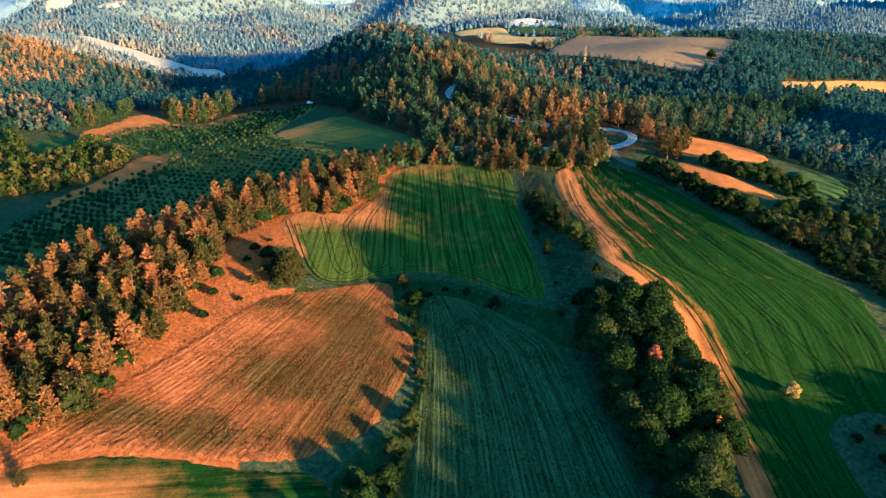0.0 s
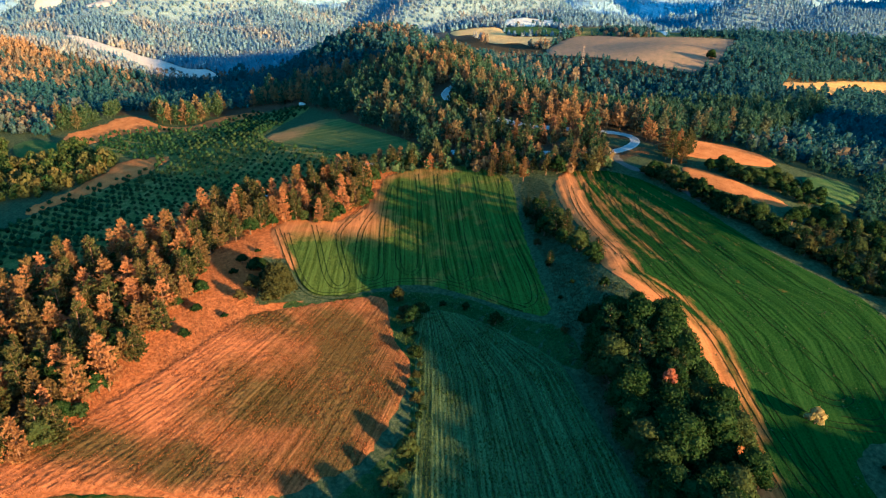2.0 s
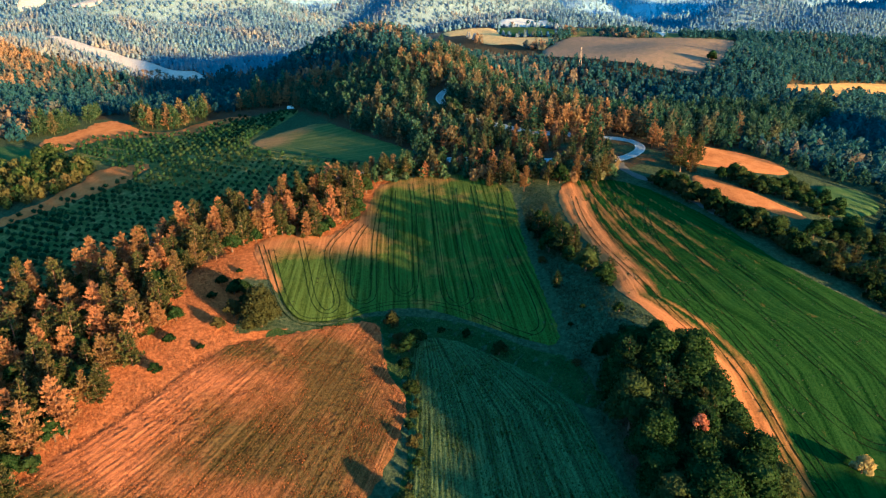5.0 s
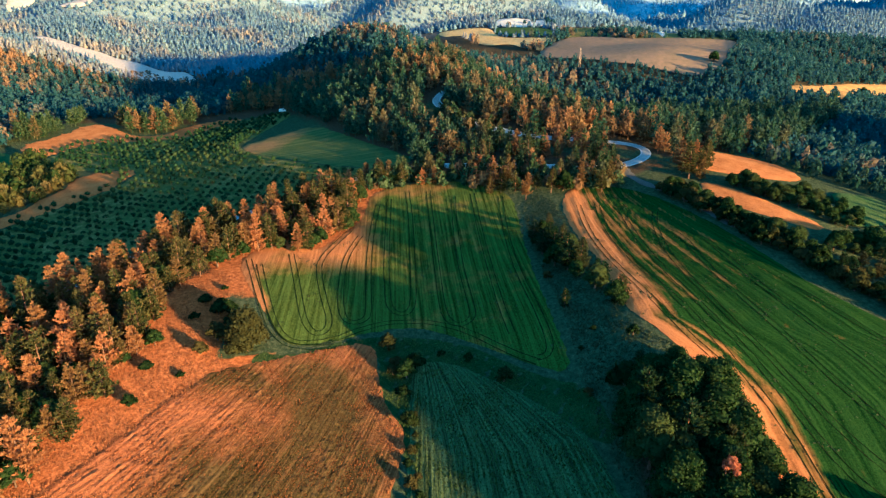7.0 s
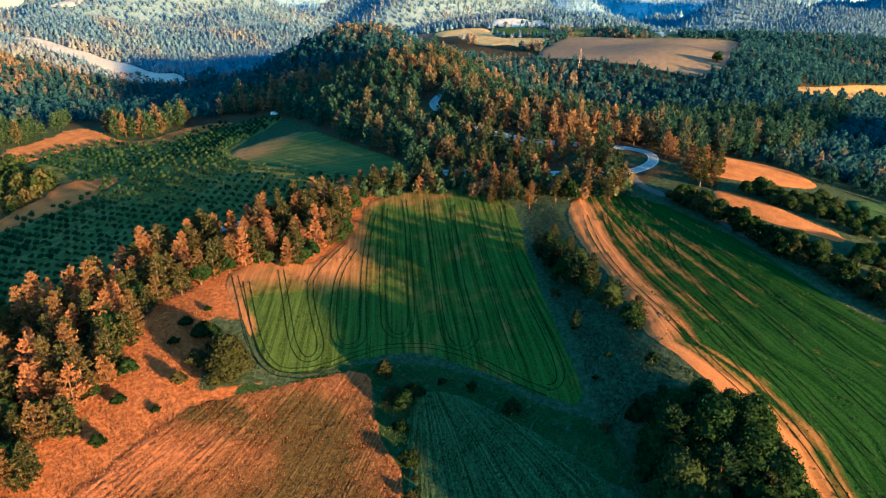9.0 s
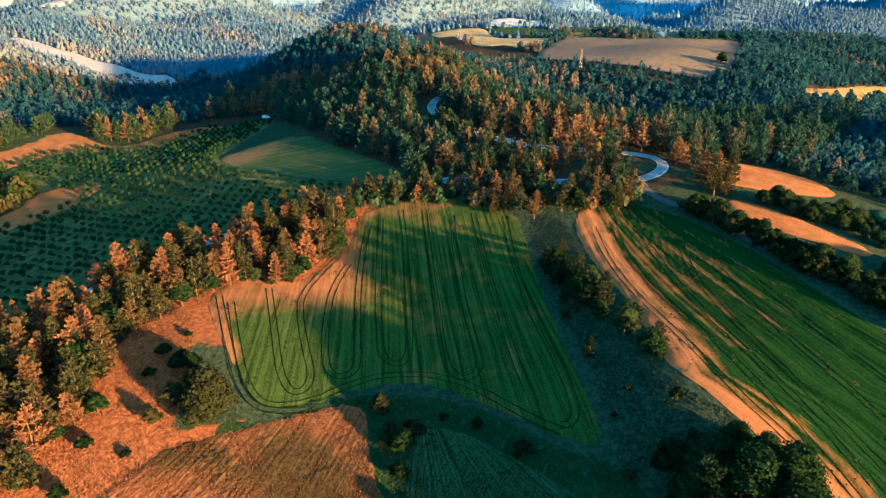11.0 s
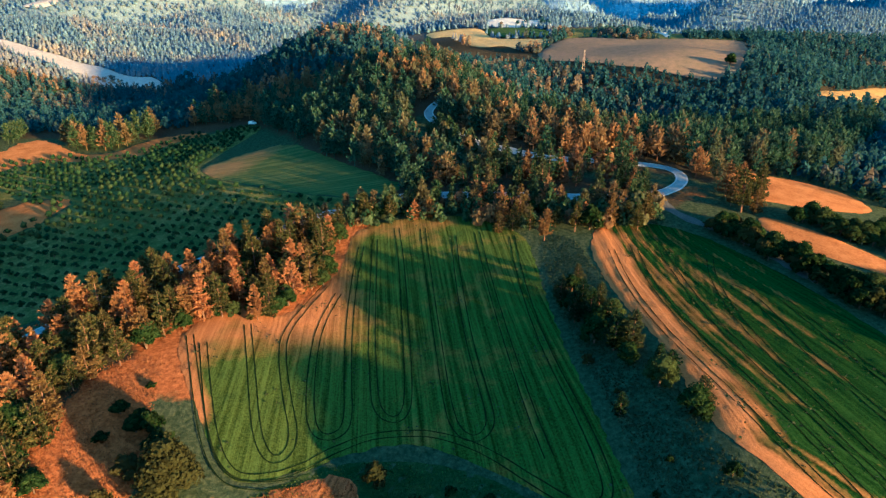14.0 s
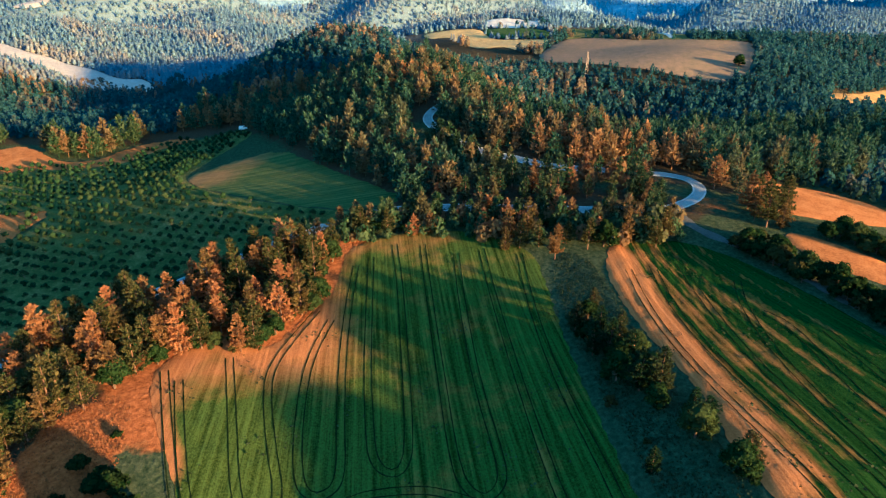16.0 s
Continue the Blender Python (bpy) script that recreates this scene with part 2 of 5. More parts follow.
hill(620, 1250, 200, 120, 40)
hill(-40, 1180, 100, 70, 30)
hill(-70, 215, 38, 38, 0.7)
hill(24, 270, 48, 48, 2.9)
hill(84, 308, 48, 48, 3.9)
hill(38, 317, 48, 48, 5.1)
hill(235, 459, 75, 75, 26.7)
hill(-80, 374, 48, 48, 3.1)
hill(-166, 328, 48, 48, 1.2)
hill(-242, 429, 75, 75, 5.4)
hill(-113, 352, 48, 48, 5.4)
hill(2, 178, 38, 38, 2.1)
hill(46, 160, 38, 38, 8.2)
hill(72, 178, 38, 38, 2.6)
hill(91, 247, 48, 48, 4.4)
hill(118, 311, 48, 48, -0.4)
hill(-48, 333, 48, 48, 1.4)
hill(14, 428, 75, 75, 1.9)
hill(227, 695, 75, 75, 3.3)
hill(121, 709, 75, 75, -4.8)
hill(253, 578, 75, 75, -1.9)
hill(-125, 459, 75, 75, -9.9)
hill(-14, 144, 38, 38, -1.6)
hill(-70, 129, 38, 38, 0.3)
hill(-33, 122, 38, 38, -1.4)
hill(17, 124, 38, 38, -6.0)
hill(-90, 109, 38, 38, -1.1)
hill(-361, 782, 75, 75, -11.3)
hill(-10, 830, 70, 50, 12)
BASE = 20.2


def smooth(e0, e1, v):
    t = np.clip((v - e0) / (e1 - e0), 0, 1)
    return t * t * (3 - 2 * t)


def bell(x, y, cx, cy, sx, sy):
    return np.exp(-0.5 * ((x - cx) / sx) ** 2 - 0.5 * ((y - cy) / sy) ** 2)


def far_land(x, y):
    ridges = 95 * bell(x, y, -650, 1450, 420, 260) + 60 * bell(x, y, 100, 1650, 350, 230) + 95 * bell(x, y, 1250, 2100, 500, 300)
    ridges = ridges + 180 * smooth(1700, 3300, y) + 60 * smooth(3000, 4200, y)
    wave = np.sin(x / 140 + 1.3 * np.sin(y / 210)) + np.sin(y / 120 - x / 260 + 1) + 0.6 * np.sin(x / 71 + y / 95) + 0.4 * np.sin(x / 47 - y / 39 + 2)
    return smooth(850, 1350, y) * (ridges + 30 * wave)


def height(x, y):
    x, y = np.asarray(x, float), np.asarray(y, float)
    z = np.full(np.broadcast(x, y).shape, BASE)
    for cx, cy, sx, sy, h in HILLS:
        z = z + h * bell(x, y, cx, cy, sx, sy)
    return z + far_land(x, y) + 0.5 * np.sin(x / 17 + np.sin(y / 23)) * np.sin(y / 19 - 0.5) * smooth(180, 420, y)


def inside(poly, x, y):
    x, y = np.asarray(x, float), np.asarray(y, float)
    hit = np.zeros(x.shape, bool)
    for (x0, y0), (x1, y1) in zip(poly, poly[1:] + poly[:1]):
        if y0 != y1:
            hit ^= ((y0 > y) != (y1 > y)) & (x < (x1 - x0) * (y - y0) / (y1 - y0) + x0)
    return hit


def to_edge(poly, x, y, closed=True):
    """Distance to the polygon's outline, and the nearest point on it."""
    best, bx, by = np.full(np.shape(x), 1e9), np.array(x, float), np.array(y, float)
    ends = poly[1:] + poly[:1] if closed else poly[1:]
    for (x0, y0), (x1, y1) in zip(poly, ends):
        dx, dy = x1 - x0, y1 - y0
        t = np.clip(((x - x0) * dx + (y - y0) * dy) / (dx * dx + dy * dy + 1e-9), 0, 1)
        px, py = x0 + t * dx, y0 + t * dy
        d = np.hypot(x - px, y - py)
        m = d < best
        best, bx, by = np.where(m, d, best), np.where(m, px, bx), np.where(m, py, by)
    return best, bx, by


def rounded(poly, times=2, closed=True):
    """Corners cut twice, so that an outline bends as a ploughed one does."""
    for _ in range(times):
        out = [] if closed else [poly[0]]
        for (x0, y0), (x1, y1) in zip(poly, poly[1:] + poly[:1] if closed else poly[1:]):
            out += [(0.75 * x0 + 0.25 * x1, 0.75 * y0 + 0.25 * y1), (0.25 * x0 + 0.75 * x1, 0.25 * y0 + 0.75 * y1)]
        poly = out if closed else out + [poly[-1]]
    return poly


def ragged(poly, amp, gap=1.2):
    """An outline with the small in-and-out of a real field's edge."""
    pts = np.array(poly + poly[:1])
    seg = np.r_[0, np.cumsum(np.hypot(*np.diff(pts, axis=0).T))]
    s = np.arange(0, seg[-1], gap)
    x, y = np.interp(s, seg, pts[:, 0]), np.interp(s, seg, pts[:, 1])
    q = amp * (np.sin(s * 0.9 + 2 * np.sin(s * 0.31)) + 0.8 * np.sin(s * 2.3 + 1.7 * np.sin(s * 0.7)))
    return list(zip(x + q * np.sin(s * 0.5), y + q * np.cos(s * 0.5 + 1)))


def wavy(x, y, k=1.0):
    """Cheap uneven relief between about -1 and 1."""
    return (np.sin(x * 1.7 * k + 1.3 * np.sin(y * 0.9 * k)) + np.sin(y * 2.1 * k + 1.1 * np.sin(x * 1.3 * k + 2)) + np.sin((x + y) * 3.1 * k + np.sin(x * 2.3 * k))) / 3


def mesh_of(name, verts, faces, mat, attrs=(), flat=True):
    me = bpy.data.meshes.new(name)
    me.from_pydata(np.asarray(verts).tolist(), [], faces if isinstance(faces, list) else faces.tolist())
    if mat:
        me.materials.append(mat)
    for key, vals in attrs:
        vals = np.asarray(vals, np.float32)
        if vals.ndim == 2:
            me.attributes.new(key, "FLOAT_VECTOR", "POINT").data.foreach_set("vector", vals.ravel())
        else:
            me.attributes.new(key, "FLOAT", "POINT").data.foreach_set("value", vals)
    if not flat:
        me.polygons.foreach_set("use_smooth", np.ones(len(me.polygons), bool))
    me.update()
    return me


def grid_faces(nx, ny):
    i = np.arange(nx * ny).reshape(ny, nx)
    return np.stack([i[:-1, :-1], i[:-1, 1:], i[1:, 1:], i[1:, :-1]], -1).reshape(-1, 4)


# outlines of the fields, woods and roads
WHEAT = [(-59.0, 160.0), (-65.1, 150.6), (-73.6, 135.7), (-81.6, 124.8), (-89.0, 112.3), (-96.3, 102.7), (-100.9, 97.0), (-98.2, 93.3), (-95.7, 94.7), (-88.8, 98.9), (-75.6, 102.1), (-63.4, 102.9), (-57.3, 102.2), (-42.1, 102.1), (-34.3, 104.5), (-28.3, 109.4), (-23.3, 111.1), (-18.8, 118.3), (-16.0, 127.4), (-13.3, 135.6), (-12.6, 146.1), (-17.4, 151.1), (-20.9, 163.9), (-22.1, 174.8), (-31.9, 173.3), (-48.4, 164.2)]
LOWER_LEFT = [(-99.4, 90.1), (-94.5, 92.9), (-87.8, 97.3), (-74.9, 100.7), (-62.6, 101.2), (-45.4, 99.4), (-32.9, 101.3), (-26.7, 98.1), (-20.4, 71.2), (-20, 40), (-112, 40)]
CENTRE = [(-68.2, 208.3), (-69.7, 215.1), (-67.3, 223.5), (-60.5, 229.3), (-53.8, 228.3), (-47.5, 224.9), (-42.2, 235.4), (-37.2, 247.2), (-35.0, 258.1), (-35.5, 275.1), (-31.6, 281.2), (-21.4, 284.9), (-2.5, 283.6), (9.6, 277.3), (18.7, 268.8), (22.8, 262.6), (23.0, 239.1), (23.2, 220.5), (23.7, 196.3), (24.2, 176.2), (25.1, 164.2), (25.4, 156.8), (23.5, 156.1), (16.7, 161.5), (10.3, 167.8), (3.1, 173.8), (-3.7, 178.9), (-13.4, 183.0), (-23.0, 180.6), (-30.7, 176.1), (-38.0, 172.4), (-43.2, 171.1), (-47.2, 173.6), (-51.5, 180.2), (-57.8, 190.5), (-63.1, 198.6)]
LOWER_CENTRE = [(-12.8, 167.4), (-2.6, 167.4), (9.9, 156.8), (20.9, 145), (26.4, 138.2), (29.5, 125.4), (34.4, 113.2), (37.4, 102.6), (39.2, 90.4), (40, 40), (-9.2, 40), (-10, 90.4), (-10.6, 104.9), (-11.1, 127), (-12, 149)]
RIGHT = [(43.0, 259.9), (47.0, 264.8), (52.8, 265.1), (65.4, 262.6), (74.9, 253.0), (82.5, 238.1), (89.6, 220.3), (94.1, 203.2), (99, 186.1), (109.4, 171.4), (116.4, 160.4), (113.2, 143.5), (105.8, 125.6), (100.3, 113.4), (92.5, 114.5), (81, 111.4), (81.2, 99.3), (81.3, 88.8), (80.1, 50.1), (59.2, 50.1), (59.4, 89.6), (59, 97.3), (58.9, 108.4), (57.3, 121.4), (56, 132.4), (56.2, 142.2), (52.3, 150.7), (45.9, 163.7), (42.7, 168.5), (41.6, 175.9), (42.1, 185.2), (43.4, 196.3), (42.4, 210.6), (40.2, 223.9), (39.6, 240.9), (40.2, 251.4)]
OLIVE = [(-229.6, 355.7), (-225.9, 370.4), (-221.2, 391.1), (-207.0, 396.7), (-184.7, 393.8), (-162.9, 399.7), (-157.6, 423.0), (-150.4, 434.9), (-135.6, 436.7), (-117.7, 442.4), (-102.4, 427.3), (-106.2, 412.2), (-112.2, 394.7), (-115.2, 370.9), (-117.4, 357.4), (-102.9, 340.3), (-85.1, 328.1), (-65.7, 316.0), (-42.6, 305.7), (-21.1, 297.7), (-36.5, 298.4), (-51.4, 294.9), (-77.8, 277.3), (-95.4, 246.6), (-110.7, 232.7), (-120.4, 219.1), (-127.7, 197.1), (-140.2, 170.2), (-189.9, 196.6), (-195.4, 246.6), (-188.6, 268.2), (-174.9, 289.5), (-164.6, 303.9), (-159.7, 313.1), (-158.2, 327.6), (-165.5, 336.5), (-197.1, 342.2), (-216.4, 346.6)]
SOIL_NEAR = [(-192.0, 304.6), (-187.6, 310.9), (-192.2, 331.0), (-185.2, 337.1), (-164.5, 334.4), (-160.1, 329.8), (-160.9, 315.5), (-163.5, 307.1), (-175.8, 290.9), (-189.4, 269.5), (-194.6, 257.1), (-201.5, 266.4), (-196.7, 279.9), (-192.4, 292.6)]
SOIL_FAR = [(-259.6, 384.6), (-246.2, 404.4), (-246.3, 436.6), (-231.5, 437.3), (-204.2, 412.3), (-191.0, 407.2), (-179.4, 413.5), (-175.2, 439.6), (-154.4, 446.9), (-136.5, 439.7), (-150.4, 434.9), (-157.6, 423.0), (-162.9, 399.7), (-184.7, 393.8), (-207.0, 396.7), (-221.2, 391.1), (-225.9, 375.9), (-234.6, 363.6)]
MEADOW = [(-115.9, 355.7), (-110.3, 365.4), (-96.2, 372.9), (-87.1, 376.3), (-74.7, 371.6), (-60.9, 355.3), (-46.4, 337.0), (-27.7, 318.1), (-16.3, 306.1), (-26.8, 305.3), (-42.7, 306.9), (-65.9, 317.4), (-85.5, 329.8), (-103.5, 342.2)]
ROAD = [(-121.7, 189.6), (-106.7, 225.4), (-101.5, 235.1), (-96.1, 244.1), (-90.5, 251.4), (-80.8, 263.1), (-69.4, 275.7), (-59.2, 285.6), (-47.5, 294.0), (-40.6, 296.8), (-32.8, 299.9), (-24.8, 300.9), (-17.6, 300.1), (-4.5, 297.6), (11.1, 293.3), (29.7, 287.7), (47.7, 283.5), (60.4, 282.1), (68.0, 282.5), (73.9, 284.6), (80.6, 289.4), (85.3, 296.1), (86.3, 303.4), (82.7, 308.6), (73.8, 310.5), (59.4, 312.5), (42.9, 315.1), (33.0, 319.5), (24.0, 326.2), (16.3, 331.1), (5.9, 340.7), (-3.1, 353.6), (-9.2, 366.1), (-7.9, 374.2), (-1.9, 383.0), (5.0, 398.3), (13.1, 422.2), (16.0, 438.5)]
STRIP_UPPER = [(96.5, 285.1), (103.5, 299.6), (111.4, 311.3), (121.7, 307.2), (137.1, 300.9), (146.9, 290.2), (143.5, 273.1), (131.8, 270.9), (114.4, 273.6), (102.5, 278.8)]
STRIP_LOWER = [(97.1, 266.7), (110.3, 254.7), (118.9, 238.2), (125.6, 228.5), (120.6, 223.3), (113.6, 228.1), (101.0, 239.0), (93.7, 253.6)]
PATCH = [(146.6, 262.9), (158.0, 263.6), (169.3, 261.0), (162.5, 242.9), (151.8, 234.4), (137.9, 229.9), (134.0, 233.5), (142.9, 247.9)]
STRAW = [(4.8, 783.8), (18.2, 784.7), (49.9, 775.9), (53.3, 734.0), (58.4, 706.4), (112.9, 689.9), (114.0, 685.9), (76.5, 614.7), (71.5, 638.6), (60.6, 667.5), (42.6, 654.9), (32.3, 671.1), (25.7, 719.1), (10.9, 754.2), (-2.1, 743.4), (-15.4, 783.1)]
YOUNG = [(52.4, 775.2), (119.9, 750.4), (113.7, 698.1), (57.2, 713.8), (51.8, 756.9)]
WHITE = [(57.5, 817.3), (78.9, 822.0), (101.4, 806.0), (132.2, 804.1), (109.5, 767.2), (93.1, 766.5), (67.7, 775.4), (53.3, 786.9)]
BROWN = [(71.7, 571.1), (111.0, 678.8), (148.1, 702.7), (174.5, 667.6), (217.2, 659.7), (255.6, 657.2), (286.1, 656.0), (271.7, 619.6), (215.2, 513.2), (194.9, 493.5), (181.8, 491.7), (167.9, 500.0), (150.7, 514.5), (121.2, 538.1), (97.5, 558.6)]
GOLD = [(241.2, 473.4), (264.5, 479.9), (293.3, 506.3), (325.4, 535.7), (369.5, 552.8), (407.2, 556.5), (378.7, 515.3), (339.2, 506.8), (315.7, 497.7), (281.1, 464.5), (257.5, 459.8), (237.0, 459.2)]
PLATEAU = [(122.4, 746.6), (180.4, 788.1), (229.6, 816.4), (294.2, 680.9), (287.5, 659.0), (257.4, 661.7), (218.6, 663.8), (175.6, 671.8), (148.9, 706.6), (113.3, 682.1)]
VALLEY = [(-536.5, 840.5), (-523.9, 843.4), (-504.6, 840.7), (-456.6, 816.5), (-440.0, 817.4), (-404.7, 800.4), (-387.1, 806.4), (-357.5, 778.9), (-324.0, 748.2), (-310.4, 755.6), (-271.0, 702.9), (-286.8, 695.4), (-316.1, 699.6), (-341.6, 702.0), (-373.4, 736.2), (-396.4, 751.1), (-431.0, 768.6), (-451.4, 768.5), (-487.3, 793.5), (-519.5, 818.5)]
SMALL_GREEN = [(-275.8, 362.6), (-278.1, 374.5), (-270.0, 379.6), (-246.9, 369.7), (-236.9, 344.4), (-252.7, 339.0)]
BANK = [(-83.1, 207.1), (-69.1, 206.8), (-65.6, 189.1), (-58, 176.1), (-60.5, 164), (-50.6, 160), (-48.7, 155.8), (-60.9, 149.7), (-61.3, 137.1), (-71.4, 117.1), (-76.3, 105.6), (-93.1, 93), (-116.7, 80.4), (-124.8, 90.5), (-105.1, 104), (-94.2, 125.1), (-92, 139.1), (-85.7, 151), (-85.4, 163.5), (-86.9, 177.8)]
BAULK = [(-52.4, 164.1), (-49.5, 160.9), (-44.5, 161.9), (-34.2, 166.8), (-23.9, 170.1), (-20.4, 168.6), (-20, 157.4), (-18.9, 146.8), (-11.7, 139.2), (-11.3, 125.6), (-15.1, 116.7), (-21.3, 110.2), (-27.9, 100.1), (-25.8, 91.5), (-8.2, 89.7), (-9.3, 103.9), (-9.1, 148), (-11, 165.9), (-2.1, 166.2), (9.2, 156.3), (20.1, 144.3), (25.6, 137.9), (32.3, 135.3), (29.6, 145.9), (26.9, 151.7), (20.4, 155.1), (12.2, 163.2), (2.2, 173.1), (-10.8, 178.4), (-27.8, 177.4), (-38.1, 170.4), (-46.3, 166), (-50.3, 168.7)]
CLEARINGS = [[(-202.6, 517.6), (-188.6, 524), (-176.1, 533), (-172.2, 529.9), (-179, 508.5), (-187.4, 496.4)], [(-237.7, 517.3), (-233.1, 561.7), (-205.2, 505.7), (-217.3, 483.7)], [(-369.9, 649.4), (-358.1, 686.6), (-342.7, 662.6), (-356.2, 633.6)]]
FAR_PLOTS = [[(-840, 1290), (-789, 1275), (-775, 1225), (-830, 1210)], [(-710, 1180), (-694, 1245), (-645, 1215), (-660, 1170)]]
BELT = [(-135.4, 150.3), (-130.9, 182.9), (-118.4, 204.1), (-111, 220.3), (-102.6, 233.3), (-91.2, 246.8), (-81.9, 260.1), (-63.6, 278.6), (-48.1, 286.2), (-37.5, 277.5), (-38.7, 262.5), (-36.9, 248), (-43.9, 234.8), (-50, 221.7), (-56.9, 223.8), (-68, 217.2), (-74.2, 206), (-77.3, 197.6), (-84.5, 192), (-79.9, 176.9), (-76.3, 167.5), (-76.6, 157), (-79.8, 149.2), (-80.6, 137.4), (-82.3, 119.3), (-88.2, 107.4), (-98.1, 99), (-140.6, 95.4)]
HEDGE = [(32.3, 140.9), (40.4, 145.2), (47.5, 145.3), (54.1, 135.5), (54.5, 124.1), (56.2, 111.4), (56.3, 97.5), (54.5, 70.5), (54.0, 38.0), (45.0, 38.0), (45.5, 70.7), (42.7, 93.3), (39.6, 106.3), (35.3, 119.5)]
SLOPE_WOOD = [(-34.6, 317.1), (-52.6, 337), (-83.7, 392.2), (-117.6, 450.1), (-157.6, 460.7), (-159.1, 496.6), (170.2, 408.1), (250, 420), (157.8, 318), (132.7, 311.6), (104.3, 302.8), (94.4, 293.1), (85.2, 299.6), (54.1, 308.7), (27.6, 321.6), (4.6, 349.2), (-14.7, 371), (-19.5, 348.9), (-5, 326.1), (22.8, 305.7), (75.8, 290), (82, 281), (74.6, 274), (9, 288.1), (-21.1, 295)]

# ---------------------------------------------------------------- ground
def axis(stops):
    """Grid lines from (end, step) pairs."""
    out = [stops[0][0]]
    for (end, step) in stops[1:]:
        n = max(1, int(round((end - out[-1]) / step)))
        out += list(np.linspace(out[-1], end, n + 1)[1:])
    return np.array(out)


gx = axis([(-3200, 0), (-1500, 90), (-600, 25), (-220, 8), (150, 2.5), (420, 8), (1300, 25), (3200, 90)])
gy = axis([(-700, 0), (-60, 60), (60, 12), (340, 2.5), (560, 5), (1000, 12), (2000, 22), (4700, 60)])
GX, GY = np.meshgrid(gx, gy)
GZ = height(GX, GY) + 0.10 * wavy(GX, GY, 0.35) + 7 * smooth(1900, 2400, GY) * wavy(GX, GY, 0.013) + 5 * smooth(1900, 2400, GY) * np.random.default_rng(8).random(GX.shape)
dry = np.zeros_like(GX)
for poly, reach in ((BANK, 4.0),):
    d, _, _ = to_edge(rounded(poly), GX, GY)
    dry = np.maximum(dry, np.where(inside(rounded(poly), GX, GY), smooth(-0.5, reach, d), 0))
dw = to_edge(rounded(WHEAT), GX, GY)[0]
dry = np.maximum(dry, 0.9 * (1 - smooth(2.0, 5.0, dw)) * smooth(-44, -50, GX))
near_field = to_edge(rounded(CENTRE), GX, GY)[0]
dry = np.maximum(dry, 0.80 * (1 - smooth(6.0, 16.0, near_field)) * smooth(-24, -36, GX) * smooth(184.8, 199, GY))
wood = inside(BELT, GX, GY) | inside(HEDGE, GX, GY) | inside(SLOPE_WOOD, GX, GY) | (GY > 440)
dry = np.maximum(dry, 0.62 * bell(GX, GY, 82, 284.5, 6, 6))
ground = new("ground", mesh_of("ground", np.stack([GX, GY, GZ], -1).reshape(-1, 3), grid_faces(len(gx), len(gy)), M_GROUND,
                               [("dry", dry.ravel()), ("wood", wood.ravel().astype(float)), ("far_haze", (0.55 * smooth(700, 950, GY) + 0.45 * smooth(1500, 2000, GY)).ravel())], flat=False))
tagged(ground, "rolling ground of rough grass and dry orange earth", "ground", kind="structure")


def drape(name, outline, step, lift, mat, label, relief=0.0, ripe=None, lane=(0.0, 1.0), edge=0.06, relief_size=1.0, rows=None, rag=0.35):
    """A field laid over the land inside an outline, with its crop standing a little above the ground."""
    poly = ragged(rounded(outline), rag, max(1.2, step))
    xs, ys = [p[0] for p in poly], [p[1] for p in poly]
    ax, ay = np.arange(min(xs) - step, max(xs) + 2 * step, step), np.arange(min(ys) - step, max(ys) + 2 * step, step)
    X, Y = np.meshgrid(ax, ay)
    ins = inside(poly, X, Y)
    d, px, py = to_edge(poly, X, Y)
    F = grid_faces(len(ax), len(ay))
    F = F[ins.ravel()[F].any(1)]
    X, Y, D = np.where(ins, X, px).ravel(), np.where(ins, Y, py).ravel(), np.where(ins, d, 0).ravel()
    rise = smooth(0.0, 1.2, D)
    Z = height(X, Y) + 0.10 * wavy(X, Y, 0.35) + edge + lift * rise
    if relief:
        Z = Z + relief * rise * wavy(X, Y, relief_size)
    if rows is not None:
        Z = Z + rise * rows(X, Y)
    used = np.unique(F)
    back = np.full(len(X), -1)
    back[used] = np.arange(len(used))
    X, Y, Z, D = X[used], Y[used], Z[used], D[used]
    r = np.zeros(len(X)) if ripe is None else ripe(X, Y, D)
    k = lane[1]
    if callable(lane[0]):
        along, across = Y, lane[0](X, Y)
    else:
        a = math.radians(lane[0])
        along, across = X * math.cos(a) + Y * math.sin(a), -X * math.sin(a) + Y * math.cos(a)
    me = mesh_of(name, np.stack([X, Y, Z], -1), back[F], mat, [("ripe", r), ("lane", np.stack([along * 0.02, across * k, 0 * X], -1))], flat=False)
    ob = new(name, me)
    return tagged(ob, label, "field", kind="structure")


